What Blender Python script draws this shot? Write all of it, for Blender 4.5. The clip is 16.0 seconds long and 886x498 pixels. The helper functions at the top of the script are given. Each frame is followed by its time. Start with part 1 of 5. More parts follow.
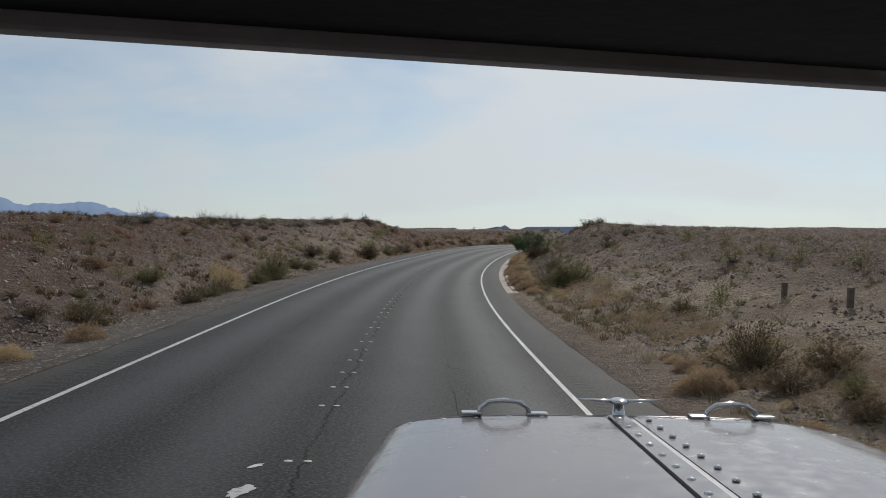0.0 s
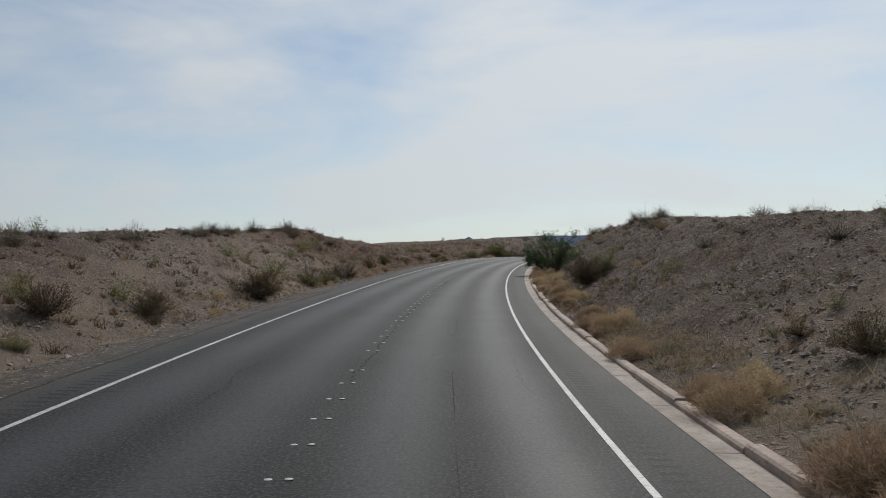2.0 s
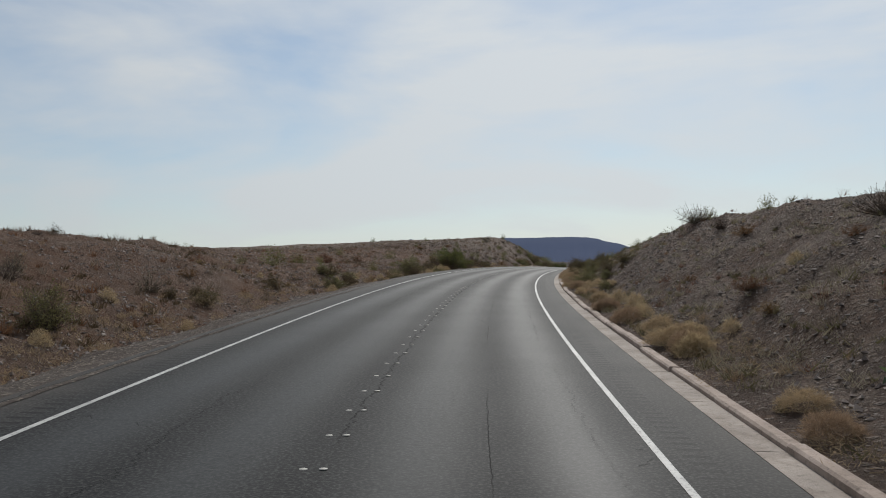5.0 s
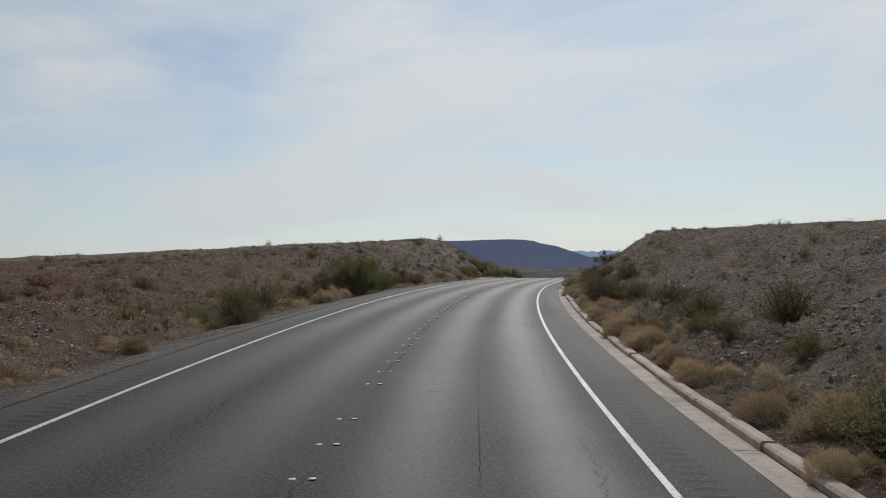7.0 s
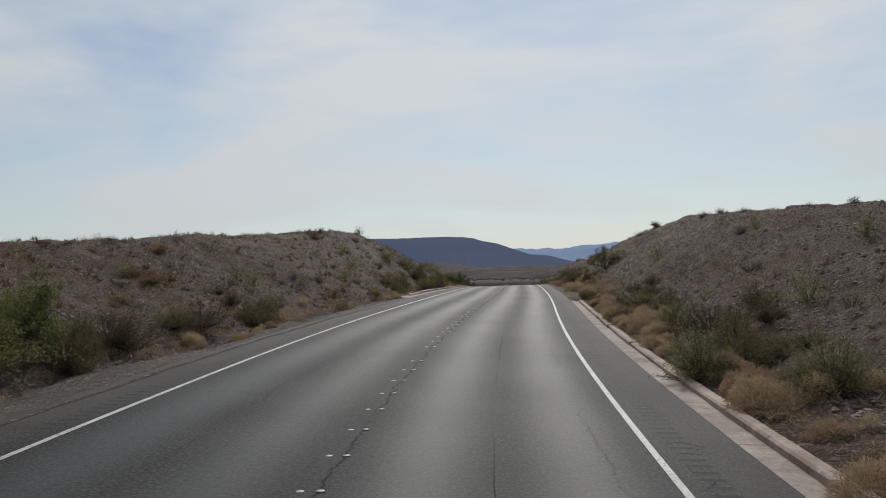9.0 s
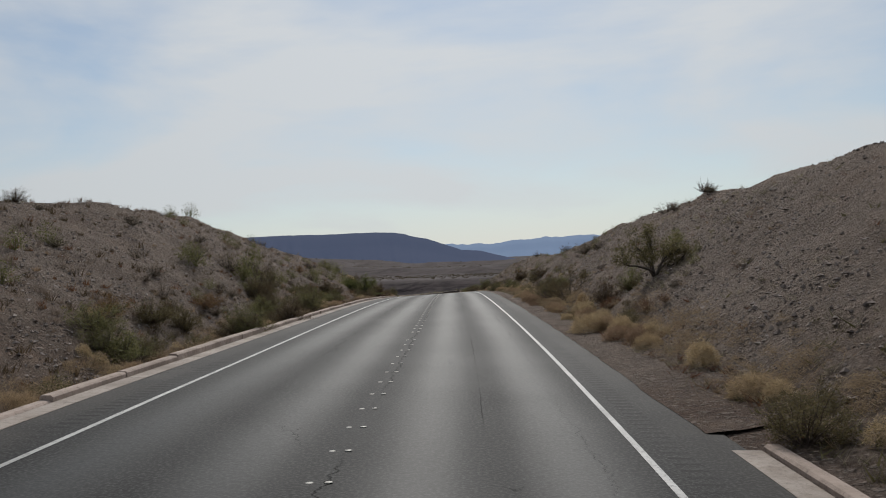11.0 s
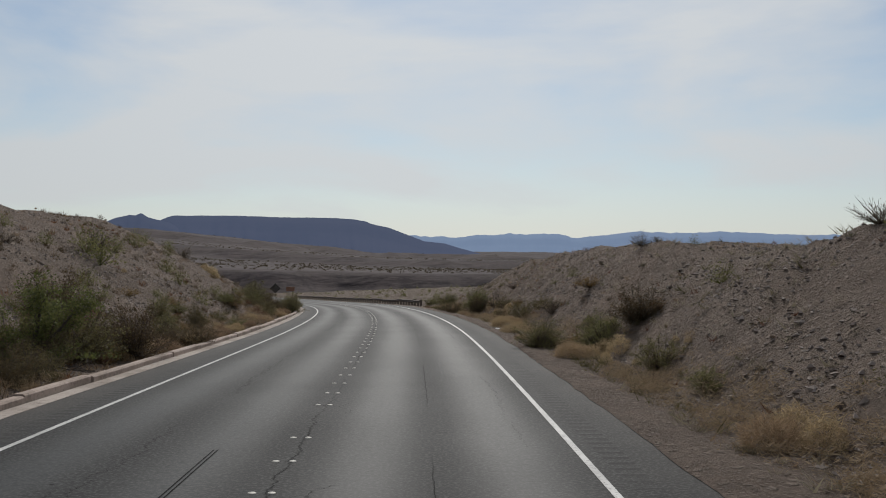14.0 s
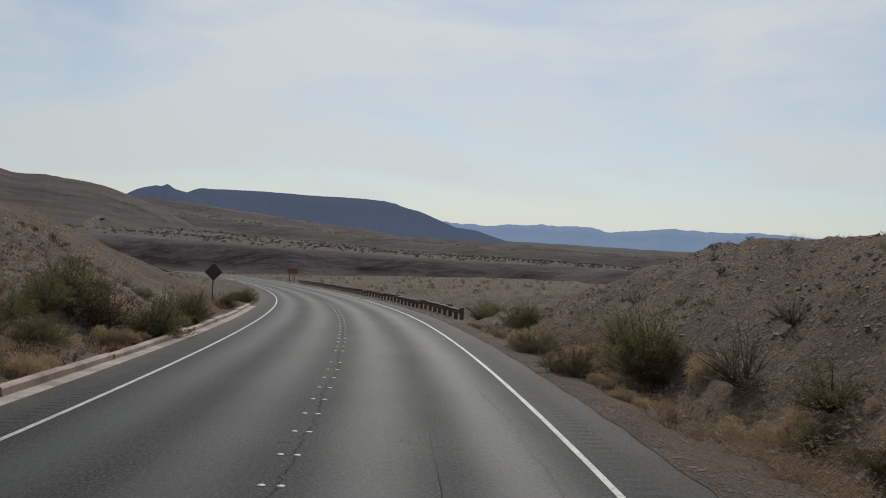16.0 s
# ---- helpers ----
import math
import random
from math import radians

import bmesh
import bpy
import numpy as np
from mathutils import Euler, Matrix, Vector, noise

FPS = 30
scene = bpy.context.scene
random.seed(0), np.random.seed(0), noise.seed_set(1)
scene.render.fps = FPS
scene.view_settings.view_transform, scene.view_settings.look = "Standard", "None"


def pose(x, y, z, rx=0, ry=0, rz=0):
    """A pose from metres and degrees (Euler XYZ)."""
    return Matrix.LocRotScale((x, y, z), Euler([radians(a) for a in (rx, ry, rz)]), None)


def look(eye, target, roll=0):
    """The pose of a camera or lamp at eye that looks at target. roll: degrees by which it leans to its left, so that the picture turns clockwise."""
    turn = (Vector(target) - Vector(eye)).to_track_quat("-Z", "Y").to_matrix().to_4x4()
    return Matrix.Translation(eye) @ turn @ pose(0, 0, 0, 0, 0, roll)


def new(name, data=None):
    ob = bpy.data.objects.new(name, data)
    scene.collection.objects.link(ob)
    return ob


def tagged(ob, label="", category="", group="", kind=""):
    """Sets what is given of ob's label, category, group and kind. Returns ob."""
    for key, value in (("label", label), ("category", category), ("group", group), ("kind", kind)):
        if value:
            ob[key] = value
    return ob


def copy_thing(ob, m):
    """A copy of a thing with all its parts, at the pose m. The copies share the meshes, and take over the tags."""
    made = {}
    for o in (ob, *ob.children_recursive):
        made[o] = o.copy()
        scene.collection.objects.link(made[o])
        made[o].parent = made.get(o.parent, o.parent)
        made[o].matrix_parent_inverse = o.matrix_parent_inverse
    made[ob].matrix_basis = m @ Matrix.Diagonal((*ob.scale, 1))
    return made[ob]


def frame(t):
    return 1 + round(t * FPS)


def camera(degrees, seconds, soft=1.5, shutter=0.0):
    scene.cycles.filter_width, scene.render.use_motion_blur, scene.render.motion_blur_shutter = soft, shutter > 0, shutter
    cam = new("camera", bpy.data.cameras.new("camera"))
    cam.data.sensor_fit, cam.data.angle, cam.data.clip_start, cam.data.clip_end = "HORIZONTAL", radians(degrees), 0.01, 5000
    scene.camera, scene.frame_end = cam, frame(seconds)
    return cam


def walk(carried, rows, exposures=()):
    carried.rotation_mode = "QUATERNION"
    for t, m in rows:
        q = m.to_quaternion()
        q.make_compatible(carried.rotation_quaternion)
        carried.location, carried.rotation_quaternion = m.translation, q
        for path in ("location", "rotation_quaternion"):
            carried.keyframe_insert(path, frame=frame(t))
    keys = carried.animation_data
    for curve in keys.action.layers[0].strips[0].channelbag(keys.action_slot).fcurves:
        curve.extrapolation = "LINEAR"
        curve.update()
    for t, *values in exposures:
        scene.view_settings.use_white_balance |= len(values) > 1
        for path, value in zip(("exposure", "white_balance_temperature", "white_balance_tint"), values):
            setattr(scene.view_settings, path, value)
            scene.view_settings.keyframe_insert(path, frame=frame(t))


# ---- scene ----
# camera and its way along the road: seconds, x, y, z, three turns in degrees
cam = camera(54.0, 16.0, soft=1.0)
PATH = (
    (0.0, 1.22, 0.00, 2.261, 90.71, -1.11, -1.27),
    (0.5, 1.27, 9.76, 2.445, 90.72, -0.52, -1.45),
    (1.0, 1.35, 19.51, 2.651, 91.08, 0.26, -1.87),
    (1.5, 1.54, 29.25, 2.880, 91.46, 0.96, -2.72),
    (2.0, 1.90, 38.98, 3.145, 91.62, 1.23, -3.65),
    (2.5, 2.43, 48.69, 3.432, 91.66, 1.01, -4.40),
    (3.0, 3.16, 58.34, 3.731, 91.76, 1.06, -4.89),
    (3.5, 4.11, 67.94, 4.041, 91.76, 1.41, -5.79),
    (4.0, 5.24, 77.48, 4.372, 91.73, 1.25, -5.88),
    (4.5, 6.47, 87.02, 4.728, 91.71, 1.19, -6.54),
    (5.0, 7.87, 96.58, 5.100, 91.70, 1.18, -7.47),
    (5.5, 9.44, 106.16, 5.464, 91.70, 1.23, -8.55),
    (6.0, 11.16, 115.76, 5.815, 91.71, 1.32, -9.64),
    (6.5, 13.08, 125.34, 6.144, 91.73, 1.48, -10.63),
    (7.0, 15.14, 134.90, 6.450, 91.81, 1.85, -11.78),
    (7.5, 17.36, 144.41, 6.734, 91.80, 1.97, -13.19),
    (8.0, 19.80, 153.87, 7.003, 91.73, 1.97, -13.86),
    (8.5, 22.46, 163.28, 7.253, 91.58, 2.22, -14.93),
    (9.0, 25.37, 172.65, 7.474, 91.54, 2.21, -15.75),
    (9.5, 28.50, 181.99, 7.657, 91.47, 2.30, -16.91),
    (10.0, 31.87, 191.28, 7.799, 91.33, 2.50, -18.26),
    (10.5, 35.40, 200.57, 7.902, 91.18, 2.72, -19.47),
    (11.0, 39.08, 209.87, 7.966, 91.08, 2.87, -20.28),
    (11.5, 42.82, 219.24, 8.004, 91.08, 2.86, -20.55),
    (12.0, 46.51, 228.70, 8.036, 91.24, 2.62, -21.01),
    (12.5, 50.13, 238.13, 8.055, 91.06, 2.17, -21.66),
    (13.0, 53.67, 247.43, 8.046, 90.75, 1.32, -22.54),
    (13.5, 57.15, 256.60, 8.007, 90.72, 0.34, -22.86),
    (14.0, 60.58, 265.63, 7.924, 90.52, -0.33, -22.79),
    (14.5, 63.92, 274.54, 7.785, 90.40, -1.34, -22.85),
    (15.0, 67.22, 283.32, 7.594, 90.35, -2.03, -22.35),
    (15.5, 70.41, 291.98, 7.370, 90.10, -2.71, -21.24),
    (16.0, 73.43, 300.57, 7.114, 89.62, -3.22, -20.83),
)
walk(cam, [(t, pose(x, y, z, rx, ry, rz)) for t, x, y, z, rx, ry, rz in PATH], [(0.0, 0.0, 6250, 9), (6.5, -0.04, 6270, 9), (11.5, -0.1, 6330, 10), (16.0, -0.1, 6350, 10)])

# ---- daylight: hazy sky with thin cirrus, sun low ahead of the road ----
SUN_AZ, SUN_EL = 24.0, 39.0          # degrees from +y towards +x, and above the horizon


def daylight():
    world = bpy.data.worlds.new("desert_sky")
    scene.world = world
    world.use_nodes = True
    nt = world.node_tree
    nt.nodes.clear()
    N, Lk = nt.nodes.new, nt.links.new
    out, bg = N("ShaderNodeOutputWorld"), N("ShaderNodeBackground")
    sky = N("ShaderNodeTexSky")
    sky.sky_type, sky.sun_disc = "NISHITA", False
    sky.sun_elevation, sky.sun_rotation = radians(SUN_EL), radians(SUN_AZ)
    sky.altitude, sky.air_density, sky.dust_density, sky.ozone_density = 300, 1.0, 0.5, 1.5
    tc, mp = N("ShaderNodeTexCoord"), N("ShaderNodeMapping")
    mp.inputs["Scale"].default_value = (1.6, 1.6, 5.5)
    mp.inputs["Rotation"].default_value = (0.1, 0.15, 0.5)
    n1, n2 = N("ShaderNodeTexNoise"), N("ShaderNodeTexNoise")
    n1.inputs["Scale"].default_value, n1.inputs["Detail"].default_value, n1.inputs["Distortion"].default_value = 1.3, 6, 0.6
    n2.inputs["Scale"].default_value, n2.inputs["Detail"].default_value = 6.0, 5
    r1 = N("ShaderNodeMapRange")
    r1.inputs["From Min"].default_value, r1.inputs["From Max"].default_value = 0.48, 0.74
    r1.inputs["To Min"].default_value, r1.inputs["To Max"].default_value = 0.3, 0.92
    add = N("ShaderNodeMath")
    add.operation = "MULTIPLY_ADD"
    add.inputs[1].default_value = 0.25
    mix = N("ShaderNodeMix")
    mix.data_type = "RGBA"
    # cirrus scatters forwards: whiter towards the sun
    a, e = radians(SUN_AZ), radians(SUN_EL)
    dot = N("ShaderNodeVectorMath")
    dot.operation = "DOT_PRODUCT"
    dot.inputs[1].default_value = (math.sin(a) * math.cos(e), math.cos(a) * math.cos(e), math.sin(e))
    Lk(tc.outputs["Generated"], dot.inputs[0])
    r2 = N("ShaderNodeMapRange")
    r2.inputs["From Min"].default_value, r2.inputs["From Max"].default_value = 0.45, 0.93
    r2.inputs["To Min"].default_value, r2.inputs["To Max"].default_value = 4.7, 7.0
    Lk(dot.outputs["Value"], r2.inputs["Value"])
    tint = N("ShaderNodeVectorMath")
    tint.operation = "SCALE"
    tint.inputs[0].default_value = (0.98, 1.0, 1.0)
    Lk(r2.outputs[0], tint.inputs["Scale"])
    Lk(tint.outputs[0], mix.inputs[7])
    Lk(tc.outputs["Generated"], mp.inputs["Vector"])
    Lk(mp.outputs["Vector"], n1.inputs["Vector"])
    Lk(mp.outputs["Vector"], n2.inputs["Vector"])
    Lk(n2.outputs["Fac"], add.inputs[0])
    Lk(n1.outputs["Fac"], add.inputs[2])
    Lk(add.outputs[0], r1.inputs["Value"])
    # pale haze low over the horizon
    up = N("ShaderNodeSeparateXYZ")
    Lk(tc.outputs["Generated"], up.inputs[0])
    low = N("ShaderNodeMapRange")
    low.inputs["From Min"].default_value, low.inputs["From Max"].default_value = 0.0, 0.22
    low.inputs["To Min"].default_value, low.inputs["To Max"].default_value = 0.8, 0.0
    Lk(up.outputs[2], low.inputs["Value"])
    veil = N("ShaderNodeMath")
    veil.operation = "MAXIMUM"
    Lk(r1.outputs[0], veil.inputs[0])
    Lk(low.outputs[0], veil.inputs[1])
    Lk(veil.outputs[0], mix.inputs[0])
    clear = N("ShaderNodeVectorMath")
    clear.operation = "MULTIPLY"
    clear.inputs[1].default_value = (0.70, 0.74, 0.74)
    Lk(sky.outputs["Color"], clear.inputs[0])
    Lk(clear.outputs[0], mix.inputs[6])
    Lk(mix.outputs[2], bg.inputs["Color"])
    bg.inputs["Strength"].default_value = 0.104
    Lk(bg.outputs[0], out.inputs["Surface"])
    sun = new("sun", bpy.data.lights.new("sun", "SUN"))
    sun.data.energy, sun.data.angle, sun.data.color = 2.9, radians(0.6), (1.0, 0.94, 0.86)
    a, e = radians(SUN_AZ), radians(SUN_EL)
    sun.matrix_world = look((200 * math.sin(a), 200 * math.cos(a), 150), (200 * math.sin(a) - math.sin(a) * math.cos(e), 200 * math.cos(a) - math.cos(a) * math.cos(e), 150 - math.sin(e)))


daylight()


# ---- materials ----
def mat(name, rough=0.8, metal=0.0):
    m = bpy.data.materials.new(name)
    m.use_nodes = True
    b = m.node_tree.nodes["Principled BSDF"]
    b.inputs["Roughness"].default_value, b.inputs["Metallic"].default_value = rough, metal
    return m, m.node_tree, b


def node(nt, kind, **sets):
    n = nt.nodes.new(kind)
    for k, v in sets.items():
        n.inputs[k.replace("_", " ")].default_value = v
    return n


def noise_of(nt, scale, detail=4, coord="Object", vec=None, rough=0.55):
    n = node(nt, "ShaderNodeTexNoise", Scale=scale, Detail=detail, Roughness=rough)
    if vec is None:
        vec = nt.nodes.new("ShaderNodeTexCoord").outputs[coord]
    nt.links.new(vec, n.inputs["Vector"])
    return n.outputs["Fac"]


def calc(nt, op, a, b=None, c=None, clamp=False):
    n = nt.nodes.new("ShaderNodeMath")
    n.operation, n.use_clamp = op, clamp
    for i, v in enumerate((a, b, c)):
        if v is None:
            continue
        if isinstance(v, (int, float)):
            n.inputs[i].default_value = v
        else:
            nt.links.new(v, n.inputs[i])
    return n.outputs[0]


def span(nt, v, a, b, lo=0.0, hi=1.0):
    n = nt.nodes.new("ShaderNodeMapRange")
    nt.links.new(v, n.inputs["Value"])
    for k, x in zip(("From Min", "From Max", "To Min", "To Max"), (a, b, lo, hi)):
        n.inputs[k].default_value = x
    return n.outputs[0]


def blend(nt, fac, a, b):
    n = nt.nodes.new("ShaderNodeMix")
    n.data_type = "RGBA"
    for i, v in ((0, fac), (6, a), (7, b)):
        if isinstance(v, (int, float)):
            n.inputs[i].default_value = v
        elif isinstance(v, tuple):
            n.inputs[i].default_value = (*v, 1)
        else:
            nt.links.new(v, n.inputs[i])
    return n.outputs[2]


def bump(nt, b, height, strength, dist):
    n = node(nt, "ShaderNodeBump", Strength=strength, Distance=dist)
    nt.links.new(height, n.inputs["Height"])
    nt.links.new(n.outputs["Normal"], b.inputs["Normal"])


def simple(name, c1, c2, scale, rough=0.8, metal=0.0, bumped=0.0, bscale=None, rnd=0.0):
    """Two colours mixed by noise, an even shift per object, and relief."""
    m, nt, b = mat(name, rough, metal)
    n1 = noise_of(nt, scale, 5)
    col = blend(nt, span(nt, n1, 0.3, 0.7), c1, c2)
    if rnd:
        oi = nt.nodes.new("ShaderNodeObjectInfo")
        hs = nt.nodes.new("ShaderNodeHueSaturation")
        nt.links.new(span(nt, oi.outputs["Random"], 0, 1, 1 - rnd, 1 + rnd), hs.inputs["Value"])
        nt.links.new(span(nt, oi.outputs["Random"], 0, 1, 0.5 - rnd * 0.06, 0.5 + rnd * 0.06), hs.inputs["Hue"])
        nt.links.new(col, hs.inputs["Color"])
        col = hs.outputs["Color"]
    nt.links.new(col, b.inputs["Base Color"])
    if bumped:
        bump(nt, b, noise_of(nt, bscale or scale * 6, 4), 0.6, bumped)
    return m


def asphalt():
    m, nt, b = mat("asphalt", 0.6)
    uv = nt.nodes.new("ShaderNodeTexCoord").outputs["UV"]
    sep = nt.nodes.new("ShaderNodeSeparateXYZ")
    nt.links.new(uv, sep.inputs[0])
    u, s = sep.outputs[0], sep.outputs[1]
    au = calc(nt, "ABSOLUTE", u)
    # wheel tracks polished lighter, lane middles darker with oil
    path = calc(nt, "MULTIPLY_ADD", calc(nt, "COSINE", calc(nt, "MULTIPLY", calc(nt, "SUBTRACT", au, 0.98), 3.63)), 0.5, 0.5)
    path = calc(nt, "MULTIPLY", path, calc(nt, "LESS_THAN", au, 3.6))
    mp = nt.nodes.new("ShaderNodeMapping")
    mp.inputs["Scale"].default_value = (1.0, 0.06, 1.0)
    nt.links.new(uv, mp.inputs[0])
    streak = noise_of(nt, 1.3, 4, vec=mp.outputs[0])
    patch = noise_of(nt, 0.35, 4, vec=uv)
    grit = noise_of(nt, 24, 3, vec=uv, rough=0.65)
    t = calc(nt, "ADD", calc(nt, "MULTIPLY", path, 0.62), calc(nt, "MULTIPLY", calc(nt, "ADD", streak, patch), 0.35))
    col = blend(nt, span(nt, t, 0.15, 0.95), (0.0045, 0.0049, 0.0058), (0.024, 0.025, 0.0255))
    col = blend(nt, span(nt, grit, 0.46, 0.66, 0.0, 0.75), col, (0.07, 0.07, 0.068))
    col = blend(nt, span(nt, noise_of(nt, 9, 4, vec=uv, rough=0.75), 0.5, 0.64, 0.0, 0.6), col, (0.006, 0.006, 0.007))
    # dusty shoulders
    sh = calc(nt, "MULTIPLY", calc(nt, "MULTIPLY", span(nt, au, 3.7, 4.7), span(nt, u, -1.0, 1.0, 1.6, 0.9)), span(nt, noise_of(nt, 0.8, 4, vec=uv), 0.3, 0.7, 0.3, 1.0))
    col = blend(nt, calc(nt, "MULTIPLY", sh, 0.25), col, (0.12, 0.104, 0.09))
    # long joints and wandering cracks
    mp2 = nt.nodes.new("ShaderNodeMapping")
    mp2.inputs["Scale"].default_value = (0.0, 1.0, 0.0)
    nt.links.new(uv, mp2.inputs[0])
    wob = calc(nt, "SUBTRACT", noise_of(nt, 0.3, 12, vec=mp2.outputs[0], rough=0.78), 0.5)
    jag = calc(nt, "MULTIPLY", calc(nt, "SUBTRACT", noise_of(nt, 3.2, 6, vec=mp2.outputs[0], rough=0.75), 0.5), 0.34)
    cracks = None
    for u0, amp, wide in ((0.06, 0.75, 0.007), (1.75, 0.15, 0.0035), (-1.9, 1.5, 0.0045), (-4.75, 0.3, 0.006), (3.0, 0.9, 0.0025)):
        d = calc(nt, "ABSOLUTE", calc(nt, "SUBTRACT", calc(nt, "SUBTRACT", u, u0), calc(nt, "MULTIPLY_ADD", wob, amp, calc(nt, "MULTIPLY", jag, min(1.0, 1.6 * amp)))))
        k = span(nt, d, wide, wide * 2.2, 1.0, 0.0)
        k = calc(nt, "MULTIPLY", k, span(nt, noise_of(nt, 0.11 + 0.02 * u0, 2, vec=mp2.outputs[0]), 0.40 if u0 == 0.06 else 0.46, 0.50 if u0 == 0.06 else 0.56))
        cracks = k if cracks is None else calc(nt, "MAXIMUM", cracks, k)
    vor = node(nt, "ShaderNodeTexVoronoi", Scale=0.28)
    vor.feature = "DISTANCE_TO_EDGE"
    dist = nt.nodes.new("ShaderNodeVectorMath")
    dist.operation = "ADD"
    nz = node(nt, "ShaderNodeTexNoise", Scale=1.8, Detail=6)
    nt.links.new(uv, nz.inputs["Vector"])
    nt.links.new(uv, dist.inputs[0])
    nt.links.new(nz.outputs["Color"], dist.inputs[1])
    nt.links.new(dist.outputs[0], vor.inputs["Vector"])
    web = calc(nt, "MULTIPLY", span(nt, vor.outputs["Distance"], 0.001, 0.003, 1.0, 0.0), span(nt, patch, 0.58, 0.64))
    cracks = calc(nt, "MAXIMUM", cracks, web, clamp=True)
    col = blend(nt, calc(nt, "MULTIPLY", cracks, 0.95), col, (0.006, 0.006, 0.006))
    zone = calc(nt, "MULTIPLY", calc(nt, "GREATER_THAN", au, 3.84), calc(nt, "LESS_THAN", calc(nt, "MULTIPLY_ADD", streak, 0.16, au), 4.22))
    saw = calc(nt, "MULTIPLY", calc(nt, "SINE", calc(nt, "MULTIPLY", s, 20.9)), zone)
    groove = calc(nt, "MULTIPLY", span(nt, saw, 0.3, 0.75), span(nt, patch, 0.38, 0.55, 0.15, 0.6))
    col = blend(nt, groove, col, (0.008, 0.008, 0.008))
    cracks = calc(nt, "MAXIMUM", cracks, calc(nt, "MULTIPLY", groove, 0.7))
    nt.links.new(col, b.inputs["Base Color"])
    nt.links.new(span(nt, t, 0.1, 1.0, 0.78, 0.56), b.inputs["Roughness"])
    nt.links.new(span(nt, cracks, 0.0, 1.0, 0.11, 0.03), b.inputs["Specular IOR Level"])
    h = calc(nt, "ADD", calc(nt, "MULTIPLY", grit, 0.25), calc(nt, "MULTIPLY", saw, 0.5))
    bump(nt, b, calc(nt, "SUBTRACT", h, calc(nt, "MULTIPLY", cracks, 1.0)), 0.3, 0.010)
    return m


